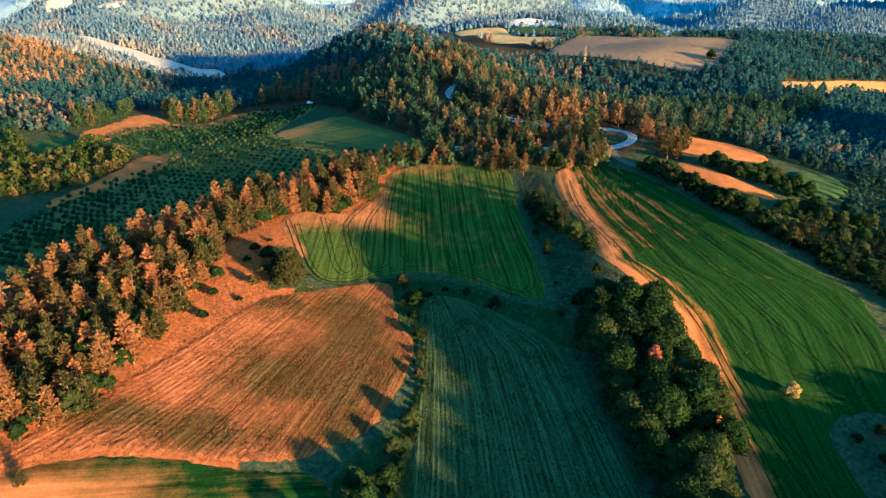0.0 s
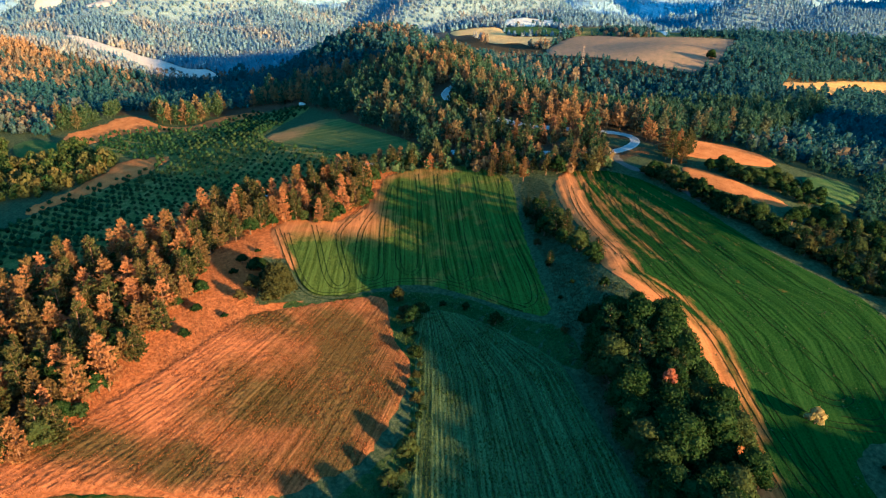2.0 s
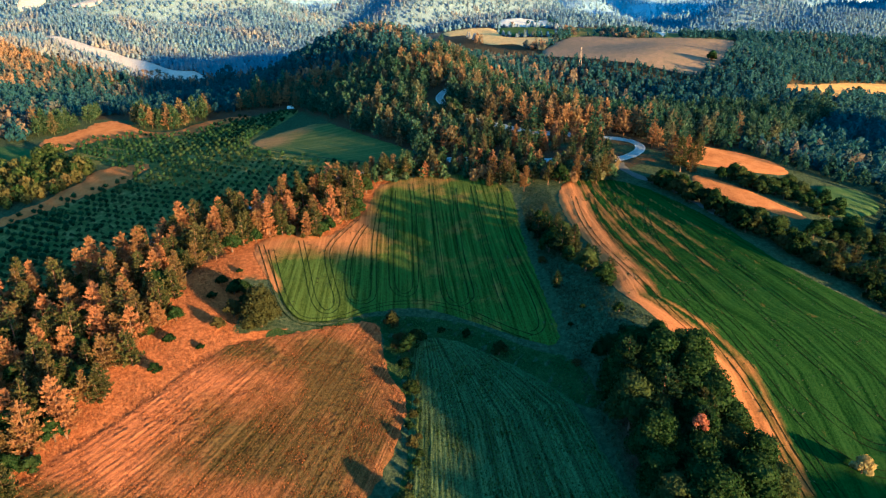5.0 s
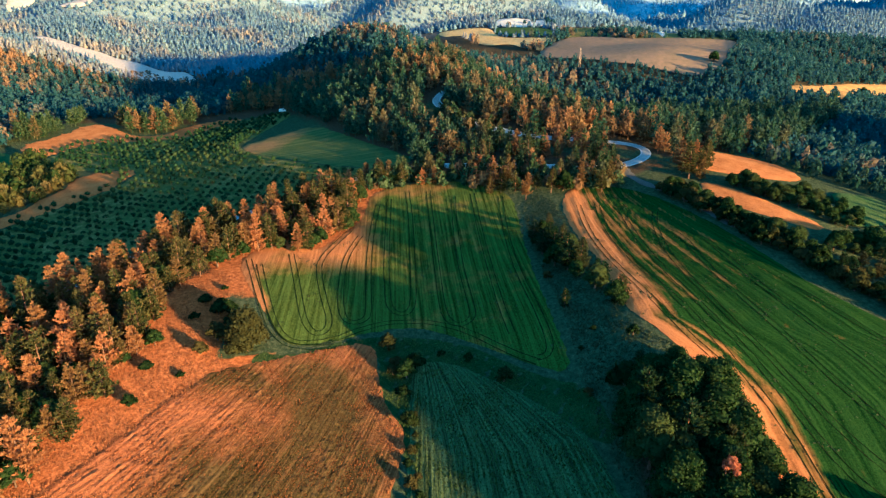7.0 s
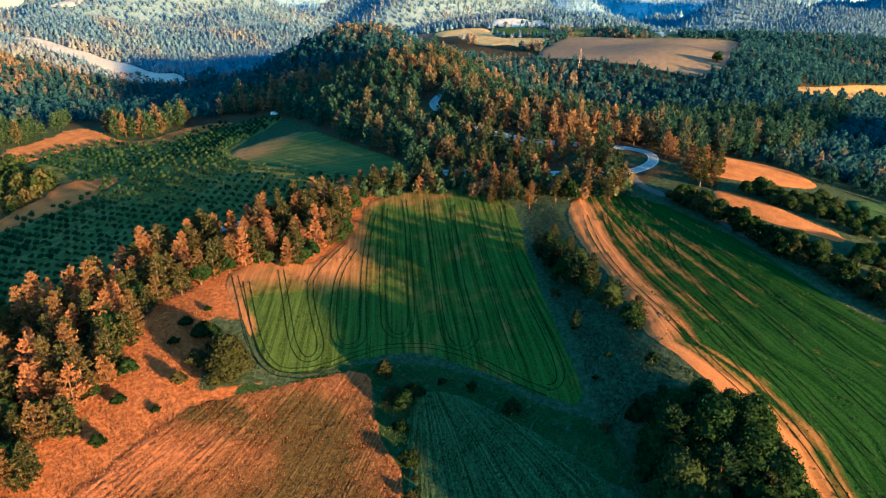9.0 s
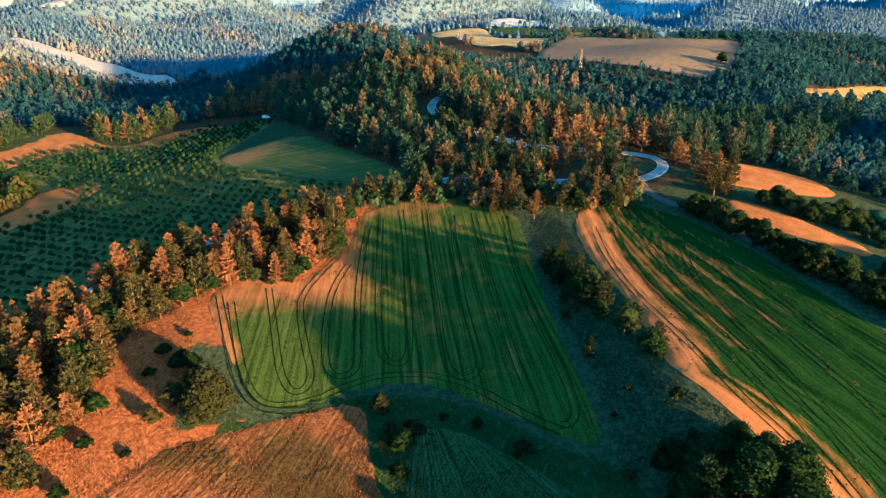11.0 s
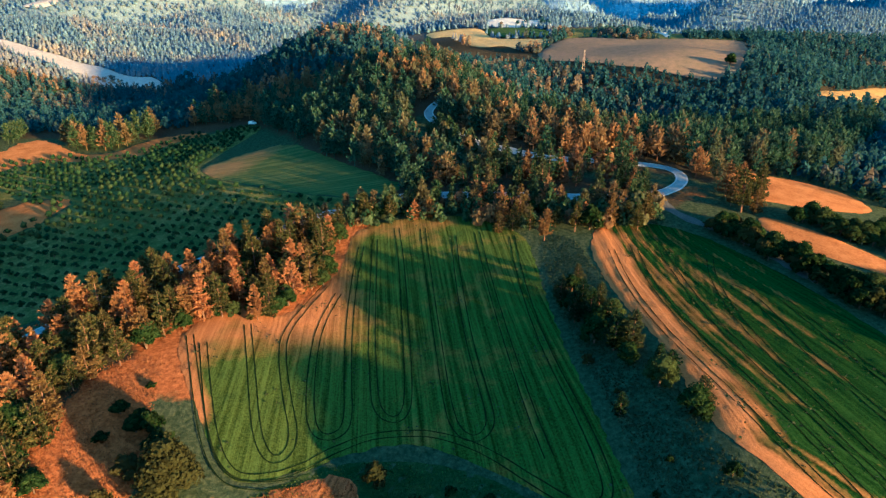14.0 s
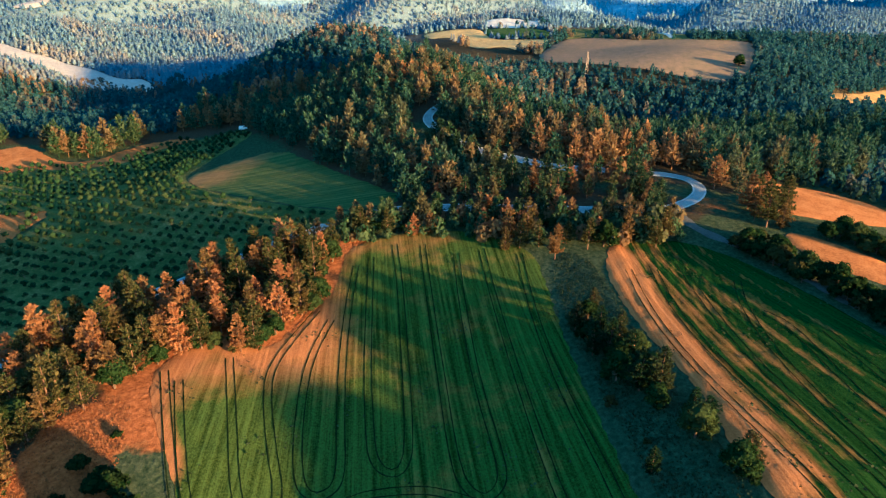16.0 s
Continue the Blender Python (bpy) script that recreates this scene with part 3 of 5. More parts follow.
def strip(name, line, width, lift, mat, label, category, step=1.5, jitter=0.0, kind="structure", smoothing=2, parent=None):
    """A band of that width along a line, draped over the land."""
    line = rounded(line, smoothing, False)
    pts = np.array(line)
    seg = np.r_[0, np.cumsum(np.hypot(*np.diff(pts, axis=0).T))]
    s = np.linspace(0, seg[-1], max(3, int(seg[-1] / step)))
    x, y = np.interp(s, seg, pts[:, 0]), np.interp(s, seg, pts[:, 1])
    tx, ty = np.gradient(x), np.gradient(y)
    n = np.hypot(tx, ty) + 1e-9
    nx, ny = -ty / n, tx / n
    wob = 1 + jitter * np.sin(s * 0.9 + 2 * np.sin(s * 0.23))
    cols = []
    for o in (-0.5, -0.17, 0.17, 0.5):
        X, Y = x + nx * o * width * wob, y + ny * o * width * wob
        cols.append(np.stack([X, Y, height(X, Y) + 0.10 * wavy(X, Y, 0.35) + lift - (0.05 if abs(o) > 0.4 else 0)], -1))
    V = np.stack(cols, 1).reshape(-1, 3)
    me = mesh_of(name, V, grid_faces(4, len(s)), mat, flat=False)
    ob = new(name, me)
    if parent:
        ob.parent = parent
        return ob
    return tagged(ob, label, category, kind=kind)


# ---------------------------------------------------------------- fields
def wheat_ripe_shade(x, y, d):
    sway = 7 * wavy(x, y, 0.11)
    # Dull straw patches; the last bell paints the shade along the right edge.
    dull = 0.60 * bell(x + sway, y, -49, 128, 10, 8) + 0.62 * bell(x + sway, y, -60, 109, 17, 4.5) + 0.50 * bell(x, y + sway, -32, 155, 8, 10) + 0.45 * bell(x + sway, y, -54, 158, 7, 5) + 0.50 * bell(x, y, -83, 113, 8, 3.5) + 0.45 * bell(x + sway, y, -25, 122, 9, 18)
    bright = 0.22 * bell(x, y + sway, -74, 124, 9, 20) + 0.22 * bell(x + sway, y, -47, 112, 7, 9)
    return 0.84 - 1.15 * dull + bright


def wheat_lane(x, y):
    """Counts across the drilled rows, which swing round towards the straight edge."""
    return (-0.81 * x + 0.58 * y - 0.012 * np.maximum(0, x + 75) ** 2) / 1.25


def wheat_rows(x, y):
    u = wheat_lane(x, y)
    rng = np.random.default_rng(3)
    return 0.125 * np.sin(u * 5.0 + 1.6 * wavy(x, y, 0.15)) * (0.5 + 0.5 * wavy(x, y, 0.33)) + rng.normal(0, 0.09, x.shape) * (0.7 + 0.5 * wavy(x, y, 0.12))


def centre_ripe_lit(x, y, d):
    margin = 0.6 * (1 - smooth(2.5, 9, d)) * smooth(-24, -42, x) * smooth(196, 210, y)
    side = 0.75 * (1 - smooth(1.0, 5.0, d)) * smooth(-50, -56, x) * smooth(174.6, 188.9, y)
    # Left bells colour the sunlit patch as straw; smooth lightens the shaded right half.
    return 0.14 + 0.21 * smooth(-26, -4, x) + np.maximum(0.9 * margin, side) + 0.52 * bell(x, y, -58, 217, 11, 8) + 0.54 * bell(x, y, -37, 228, 9, 14) + 0.34 * bell(x, y, -26, 279, 13, 5) + 0.10 * bell(x, y, -19.5, 214.1, 14, 60)


def low_lane(x, y):
    left, right = -11.0, np.interp(y, (40, 90.5, 113.5, 138.7, 156.7, 167.1), (40, 38.8, 33.5, 25.6, 11.5, 1.8))
    return (x - left) / (right - left) * 46


def low_rows(x, y):
    u = low_lane(x, y)
    return 0.22 * np.sin(u * 5.2) * (0.65 + 0.35 * np.sin(y * 0.21 + u))


def right_left(y):
    return np.interp(y, (50.1, 122.2, 143.2, 154.8, 167, 208, 257.8), (59.2, 57.5, 56.3, 49.9, 41.5, 41.6, 42.1))


def right_lane(x, y):
    w = np.interp(y, (50, 122.5, 146.6, 159.8, 187.9, 221.7, 255), (39.8, 49.4, 58.1, 65.2, 54.3, 41.8, 29.7))
    return (x - right_left(y)) / w * 48


def right_ripe(x, y, d):
    e = x - right_left(y)
    strip_w = np.interp(y, (60, 120, 150, 160, 175, 200, 250, 280), (5.5, 6.0, 6.5, 7.0, 7.5, 6.5, 6.0, 5.0))
    u = right_lane(x, y)
    bands = 0.10 * np.sin(u * 0.9) + 0.07 * np.sin(u * 2.3 + 1)
    return 0.16 + 0.74 * (1 - smooth(0.45, 1.6, e / strip_w + 0.25 * wavy(x, y, 0.22))) + (0.14 + 0.6 * bands) * (1 - smooth(6, 22, e)) * smooth(100.1, 145.3, y) + bands + 0.24 * bell(x, y, 57.2, 224.0, 20, 40)


def right_rows(x, y):
    return 0.07 * np.sin(right_lane(x, y) * 3.6)


drape("grass_baulk", BAULK, 1.5, 0.0, M_BAULK, "rough dark green grass on the baulks between fields", edge=0.03)
drape("wheat_field", WHEAT, 0.45, 0.16, M_WHEAT, "field of ripe orange straw with rough uneven rows", 0.06, wheat_ripe_shade, (wheat_lane, 0.8), rows=wheat_rows)
drape("lower_field", LOWER_LEFT, 1.0, 0.25, M_CROP, "dim green and straw-coloured grass field", 0.08, lambda x, y, d: 0.40 + 0.5 * bell(x, y, -83, 86.9, 18, 6), (10, 0.5))
centre = drape("centre_field", CENTRE, 0.9, 0.14, M_CROP_DEEP, "green cereal field with wheel tracks and dried edges", 0.05, centre_ripe_lit, (95, 0.8))
low = drape("dark_green_field", LOWER_CENTRE, 0.4, 0.30, M_CROP_LOW, "dense dark green crop in narrow rows", 0.03, lambda x, y, d: 0.05 + 0 * x, (low_lane, 0.85), rows=low_rows)
right = drape("right_field", RIGHT, 0.9, 0.14, M_CROP, "long green cereal field with a dry straw margin", 0.05, right_ripe, (right_lane, 0.75), rows=right_rows)
drape("olive_grove_floor", OLIVE, 2.5, 0.12, M_OLIVE_SOIL, "grassy floor of the olive grove", 0.05)
drape("bare_soil_patch", SOIL_NEAR, 2.0, 0.20, M_SOIL, "bare dry orange soil beside the grove", 0.08, rag=1.5)
drape("bare_soil_strip", SOIL_FAR, 2.0, 0.20, M_SOIL, "strip of dry orange soil above the grove", 0.08, rag=1.5)
drape("meadow", MEADOW, 2.0, 0.2, M_MEADOW_DRY, "green meadow drying to brown at the foot of the wood", 0.1, lambda x, y, d: 0.22 + 0.55 * bell(x, y, -106, 354, 14, 12) + 0.35 * bell(x, y, -88, 371, 12, 6) + 0.2 * bell(x, y, -55, 340, 12, 14), rag=1.6)
drape("upper_strip_field", STRIP_UPPER, 1.5, 0.25, M_SOIL, "narrow sunlit strip of dry orange stubble", 0.1)
drape("lower_strip_field", STRIP_LOWER, 1.5, 0.25, M_SOIL, "narrow sunlit strip of bare orange soil", 0.1)
drape("green_patch_field", PATCH, 2.0, 0.7, M_GREENP, "small green field among hedges", 0.1, edge=0.5)
drape("straw_field", STRAW, 6.0, 0.5, M_STRAW, "pale golden straw field on the plateau", 0.2, edge=0.4)
drape("young_field", YOUNG, 6.0, 1.0, M_GREENP, "dull green field on the plateau", 0.2, edge=0.8)
drape("white_field", WHITE, 6.0, 0.9, M_BLEACHED, "bleached stubble field on the crest", 0.2, edge=0.4)
drape("brown_field", BROWN, 5.0, 0.6, M_BROWN, "reddish brown ploughed field on the plateau", 0.2, edge=0.4, rag=2.0)
drape("plateau_meadow", PLATEAU, 6.0, 0.4, M_MEADOW, "dim grass between the plateau fields", 0.2, edge=0.3)
drape("gold_field", GOLD, 5.0, 0.6, M_DRYGOLD, "golden dry field at the edge of the wood", 0.2, edge=0.4)
drape("valley_field", VALLEY, 8.0, 1.0, M_WHITE, "long pale stubble field in the valley", 0.2, edge=0.6)
drape("small_green_field", SMALL_GREEN, 4.0, 0.3, M_GREENP, "small bright green field behind trees", 0.1, edge=0.2)

drape("pale_yard", [(251.5, 817.9), (269.1, 836.6), (222.5, 672.0), (212.0, 664.3)], 4.0, 0.8, M_BLEACHED, "pale bare yard among the plateau trees", 0.1, edge=0.6)
for poly in CLEARINGS:
    drape("clearing", poly, 4.0, 0.3, M_GREENP, "pale green grassy clearing in the dark wood", 0.1, edge=0.2)
for poly in FAR_PLOTS:
    drape("far_plot", poly, 8.0, 1.0, M_WHITE, "pale stubble plot on a far wooded slope", 0.2, edge=1.5)

strip("road_verge", ROAD, 4.4, 0.16, M_VERGE, "pale gravel verge along the road", "verge")
strip("road", ROAD, 3.3, 0.21, M_ROAD, "narrow worn asphalt road with a hairpin bend", "road")


M_TRACK = earth_material("bare_track_soil", (0.060, 0.060, 0.052), (0.105, 0.095, 0.078), (0.170, 0.140, 0.105))
strip("dirt_track", [(71.3, 280.1), (71.5, 271.1), (76.2, 262.2), (81.6, 255.8), (86.4, 246.2), (89.5, 235.3), (92.9, 224.5)], 3.4, 0.10, M_TRACK, "dim bare track running down beside the long field", "track", jitter=0.2)


def tracks(field, lines, gap=1.7, width=0.25, lift=0.29):
    """Pairs of wheel tracks that a tractor has left in a crop."""
    for line in lines:
        pts = np.array(rounded(line, 2, False))
        t = np.gradient(pts, axis=0)
        t /= np.linalg.norm(t, axis=1, keepdims=True) + 1e-9
        nrm = np.stack([-t[:, 1], t[:, 0]], -1)
        for side in (-0.5, 0.5):
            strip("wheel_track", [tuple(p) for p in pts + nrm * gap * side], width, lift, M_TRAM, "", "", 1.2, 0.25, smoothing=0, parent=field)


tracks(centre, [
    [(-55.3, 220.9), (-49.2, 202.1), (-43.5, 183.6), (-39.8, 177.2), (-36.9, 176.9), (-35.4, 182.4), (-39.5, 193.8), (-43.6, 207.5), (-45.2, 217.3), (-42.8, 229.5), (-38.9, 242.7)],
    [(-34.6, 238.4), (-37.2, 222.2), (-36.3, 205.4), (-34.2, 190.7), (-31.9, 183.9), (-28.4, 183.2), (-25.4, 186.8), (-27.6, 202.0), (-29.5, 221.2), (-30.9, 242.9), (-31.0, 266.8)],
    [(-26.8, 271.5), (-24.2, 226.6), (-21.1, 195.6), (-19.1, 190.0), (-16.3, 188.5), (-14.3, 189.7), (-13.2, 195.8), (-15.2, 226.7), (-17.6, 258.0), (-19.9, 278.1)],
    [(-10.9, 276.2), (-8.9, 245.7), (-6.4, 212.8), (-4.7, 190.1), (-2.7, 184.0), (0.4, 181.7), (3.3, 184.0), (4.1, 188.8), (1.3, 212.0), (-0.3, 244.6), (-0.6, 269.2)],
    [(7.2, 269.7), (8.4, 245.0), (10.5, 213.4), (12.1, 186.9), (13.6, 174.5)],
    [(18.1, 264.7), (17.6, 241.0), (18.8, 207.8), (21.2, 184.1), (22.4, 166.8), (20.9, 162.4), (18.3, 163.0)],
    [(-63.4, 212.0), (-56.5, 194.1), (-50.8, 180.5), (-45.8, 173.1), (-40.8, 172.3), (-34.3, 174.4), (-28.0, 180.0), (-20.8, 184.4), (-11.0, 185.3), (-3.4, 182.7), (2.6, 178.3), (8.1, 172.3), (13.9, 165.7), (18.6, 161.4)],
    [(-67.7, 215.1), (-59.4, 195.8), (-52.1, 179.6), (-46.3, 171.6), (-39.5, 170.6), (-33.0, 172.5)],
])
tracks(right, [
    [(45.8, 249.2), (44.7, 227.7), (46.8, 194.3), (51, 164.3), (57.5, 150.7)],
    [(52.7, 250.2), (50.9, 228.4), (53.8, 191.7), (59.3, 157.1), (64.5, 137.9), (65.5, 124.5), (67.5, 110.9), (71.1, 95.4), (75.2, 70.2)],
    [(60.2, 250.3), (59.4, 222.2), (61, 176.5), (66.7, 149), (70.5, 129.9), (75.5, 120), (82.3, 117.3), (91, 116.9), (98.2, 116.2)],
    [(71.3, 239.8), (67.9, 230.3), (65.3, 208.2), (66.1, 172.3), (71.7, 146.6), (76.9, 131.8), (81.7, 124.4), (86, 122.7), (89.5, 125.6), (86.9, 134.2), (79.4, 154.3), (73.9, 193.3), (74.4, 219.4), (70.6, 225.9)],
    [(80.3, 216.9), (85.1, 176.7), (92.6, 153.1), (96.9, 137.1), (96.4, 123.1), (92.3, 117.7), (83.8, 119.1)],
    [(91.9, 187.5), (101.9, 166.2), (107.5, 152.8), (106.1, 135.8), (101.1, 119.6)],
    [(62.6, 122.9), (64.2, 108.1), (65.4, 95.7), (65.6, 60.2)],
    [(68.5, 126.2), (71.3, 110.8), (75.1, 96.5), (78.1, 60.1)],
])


# ---------------------------------------------------------------- plants
def quads(centres, normals, sizes, rng, stretch=1.0):
    """Leaf sprays: one bent four-sided blade about each centre."""
    n = len(centres)
    nrm = normals / (np.linalg.norm(normals, axis=1, keepdims=True) + 1e-9)
    ref = rng.normal(size=(n, 3))
    u = np.cross(nrm, ref)
    u /= np.linalg.norm(u, axis=1, keepdims=True) + 1e-9
    v = np.cross(nrm, u)
    su, sv = (sizes * rng.uniform(0.7, 1.3, n))[:, None], (sizes * stretch * rng.uniform(0.7, 1.3, n))[:, None]
    bend = nrm * (sizes * rng.uniform(-0.3, 0.3, n))[:, None]
    V = np.stack([centres - u * su, centres - v * sv + bend, centres + u * su, centres + v * sv + bend], 1).reshape(-1, 3)
    return V, np.arange(4 * n).reshape(n, 4)


def tube(points, radii, sides=6):
    points, rings = np.asarray(points, float), []
    for k, (p, r) in enumerate(zip(points, radii)):
        t = points[min(k + 1, len(points) - 1)] - points[max(k - 1, 0)]
        t = t / (np.linalg.norm(t) + 1e-9)
        u = np.cross(t, (0.3, 1, 0.1))
        u /= np.linalg.norm(u)
        w = np.cross(t, u)
        a = np.arange(sides) / sides * 2 * math.pi
        rings.append(p + r * (np.cos(a)[:, None] * u + np.sin(a)[:, None] * w))
    V, F = np.concatenate(rings), []
    for k in range(len(points) - 1):
        for j in range(sides):
            F.append((k * sides + j, k * sides + (j + 1) % sides, (k + 1) * sides + (j + 1) % sides, (k + 1) * sides + j))
    return V, F


def joined(parts):
    V, F, n = [], [], 0
    for v, f in parts:
        V.append(v)
        F += [tuple(int(i) + n for i in q) for q in f]
        n += len(v)
    return np.concatenate(V), F


def blob(rng, centre, radius, seg=7, rings=4, rough=0.18):
    """A lumpy closed core."""
    V, F = [], []
    for i in range(1, rings):
        for j in range(seg):
            th, ph = math.pi * i / rings, 2 * math.pi * (j + 0.5 * (i % 2)) / seg
            V.append((math.sin(th) * math.cos(ph), math.sin(th) * math.sin(ph), math.cos(th)))
    V += [(0, 0, 1), (0, 0, -1)]
    V = np.array(V) * (1 + rng.uniform(-rough, rough, (len(V), 1))) * np.array(radius) + np.array(centre)
    top, bot = len(V) - 2, len(V) - 1
    for j in range(seg):
        k = (j + 1) % seg
        F.append((top, j, k))
        F.append((bot, (rings - 2) * seg + k, (rings - 2) * seg + j))
        for i in range(rings - 2):
            F.append((i * seg + j, (i + 1) * seg + j, (i + 1) * seg + k, i * seg + k))
    return V, F


def blades(centres, along, normals, length, width, rng):
    """Needle sprays: flat lozenges that point along their bough."""
    n = len(centres)
    a = along / (np.linalg.norm(along, axis=1, keepdims=True) + 1e-9)
    w = np.cross(normals, a)
    w /= np.linalg.norm(w, axis=1, keepdims=True) + 1e-9
    up = np.cross(a, w)
    L, W = (length * rng.uniform(0.7, 1.3, n))[:, None], (width * rng.uniform(0.7, 1.3, n))[:, None]
    V = np.stack([centres - a * L, centres - w * W - up * 0.35 * W, centres + a * L, centres + w * W - up * 0.35 * W], 1).reshape(-1, 3)
    return V, np.arange(4 * n).reshape(n, 4)


def pine_meshes(seed, h, r, levels, per, sprays, size, tuft=6):
    """A pine: bare lower stem, uneven boughs that turn up at the end and carry tufts of needles."""
    rng = np.random.default_rng(seed)
    lean = rng.uniform(-0.05, 0.05, 2) * h
    stem = [(lean[0] * f * f, lean[1] * f * f, h * f) for f in (0, 0.25, 0.5, 0.75, 0.97)]
    wood_parts = [tube(stem, [0.018 * h, 0.015 * h, 0.011 * h, 0.006 * h, 0.002 * h])]
    C, A, N, S = [], [], [], []
    low = rng.uniform(0.06, 0.20)
    lop = rng.uniform(0, 6.28)
    broad = rng.uniform(0.65, 0.95)
    for i in range(levels):
        f = (i + 0.45 * rng.random()) / levels
        z = h * (low + (0.96 - low) * f)
        reach = r * min(1.0, 3.0 * f + 0.55) * (1 - f) ** broad * rng.uniform(0.78, 1.18) + 0.30
        n = max(3, int(per * (1 - 0.45 * f)))
        a0 = rng.random() * 6.28
        for j in range(n):
            if rng.random() < 0.10:
                continue
            a = a0 + 6.283 * j / n + rng.normal(0, 0.25)
            R = reach * rng.uniform(0.60, 1.22) * (1 + 0.2 * math.cos(a - lop))
            base = np.array([lean[0] * f * f, lean[1] * f * f, z])
            bough = np.array([math.cos(a) * R, math.sin(a) * R, R * rng.uniform(0.0, 0.30)])
            curl = R * rng.uniform(0.05, 0.30)
            if i < levels - 2 and j % 2 == 0:
                wood_parts.append(tube([base, base + 0.5 * bough, base + bough + (0, 0, curl)], [0.006 * h, 0.004 * h, 0.001 * h], 4))
            m = max(2, int(round(sprays / tuft * (0.45 + 0.55 * (1 - f)))))
            q = 0.25 + 0.75 * (np.arange(m) + rng.uniform(0.2, 0.9, m)) / m
            side = np.array([-math.sin(a), math.cos(a), 0]) * rng.normal(0, 0.20 * R + 0.10, (m, 1)) * q[:, None]
            knot = base + bough * q[:, None] + side + np.stack([0 * q, 0 * q, curl * q * q + rng.normal(0, 0.08, m)], -1)
            way = bough / R * 0.8 + side / (R + 0.3) + rng.normal(0, 0.18, (m, 3)) + (0, 0, 0.55 + 0.4 * f)
            fan = np.repeat(way, tuft, 0) + rng.normal(0, 0.55, (m * tuft, 3))
            fan /= np.linalg.norm(fan, axis=1, keepdims=True)
            sz = np.repeat(rng.uniform(0.7, 1.25, m), tuft) * size
            C.append(np.repeat(knot, tuft, 0) + fan * sz[:, None] * 0.8)
            A.append(fan)
            N.append(rng.normal(0, 0.6, (m * tuft, 3)) + (0, 0, 0.8))
            S.append(sz)
    top = np.array([lean[0], lean[1], h * 0.95])
    fan = rng.normal(0, 0.45, (9, 3)) + (0, 0, 0.9)
    C.append(top + fan * size * 0.7)
    A.append(fan)
    N.append(rng.normal(size=(9, 3)))
    S.append(np.full(9, size))
    S = np.concatenate(S)
    crown = blades(np.concatenate(C), np.concatenate(A), np.concatenate(N), S * 1.15, S * 0.42, rng)
    return joined(wood_parts), crown


def broad_meshes(seed, h, r, lobes, sprays, size, low=0.3, squat=0.75):
    """A broadleaved tree or bush: forked stem, several leafy lobes of unequal size."""
    rng = np.random.default_rng(seed)
    wood_parts = [tube([(0, 0, 0), (0.02 * h, 0.01 * h, h * 0.25), (0, 0.03 * h, h * 0.55)], [0.035 * h, 0.026 * h, 0.012 * h])]
    V, F, n = [], [], 0
    for k in range(lobes):
        a, q = 6.283 * (k * 0.618 + 0.1 * rng.random()), math.sqrt((k + 0.3) / lobes)
        R = r * rng.uniform(0.36, 0.56) * (1.15 - 0.35 * q)
        c = np.array([math.cos(a) * (r - 0.75 * R) * q, math.sin(a) * (r - 0.75 * R) * q, 0])
        c[2] = h * low + (h * (1 - low) - R * squat) * (1 - 0.75 * q * q) * rng.uniform(0.75, 1.0) + 0.2 * R
        c[2] = max(c[2], R * squat * 0.8)
        wood_parts.append(tube([(0, 0, h * 0.22), 0.5 * c + np.array([0, 0, 0.12 * h]), c], [0.016 * h, 0.010 * h, 0.004 * h], 4))
        core = blob(rng, c, (R * 0.8, R * 0.8, R * 0.8 * squat))
        d = rng.normal(size=(sprays, 3))
        d /= np.linalg.norm(d, axis=1, keepdims=True)
        d = d[d[:, 2] > -0.75]
        pos = c + d * R * np.array([1, 1, squat]) * rng.uniform(0.82, 1.12, (len(d), 1))
        leaf = quads(pos, d + rng.normal(0, 0.45, d.shape), rng.uniform(0.5, 1.2, len(d)) * size, rng)
        for v, f in (core, leaf):
            V.append(v)
            F += [tuple(int(i) + n for i in q) for q in f]
            n += len(v)
    return joined(wood_parts), (np.concatenate(V), F)


def stock(kind, makes, leaf):
    """Stem and crown meshes of some trees of one kind, to be planted many times."""
    out = []
    for wood_part, crown in makes:
        out.append((mesh_of(kind + "_trunk", *wood_part, M_PINE_BARK if kind == "pine" else M_BARK, flat=False), mesh_of(kind + "_crown", *crown, leaf)))
    return out


def plant(kind, meshes, x, y, scale, turn, label, category, group, sink=0.15, squash=1.0):
    ob = new(kind)
    ob.empty_display_size = 0.5
    z = float(height(x, y))
    ob.matrix_world = Matrix.LocRotScale((x, y, z - sink), Euler((0, 0, turn)), (scale, scale, scale * squash))
    for nm, me in (("trunk", meshes[0]), ("crown", meshes[1])):
        p = new(nm, me)
        p.parent = ob
    return tagged(ob, label, category, group)


def scatter(poly, gap, seed, keep=1.0):
    """Uneven planting inside an outline."""
    rng = np.random.default_rng(seed)
    xs, ys = [p[0] for p in poly], [p[1] for p in poly]
    X, Y = np.meshgrid(np.arange(min(xs), max(xs), gap), np.arange(min(ys), max(ys), gap))
    X = X + rng.uniform(-0.45, 0.45, X.shape) * gap
    Y = Y + rng.uniform(-0.45, 0.45, Y.shape) * gap
    m = inside(poly, X, Y) & (rng.random(X.shape) < keep)
    return np.stack([X[m], Y[m]], -1)


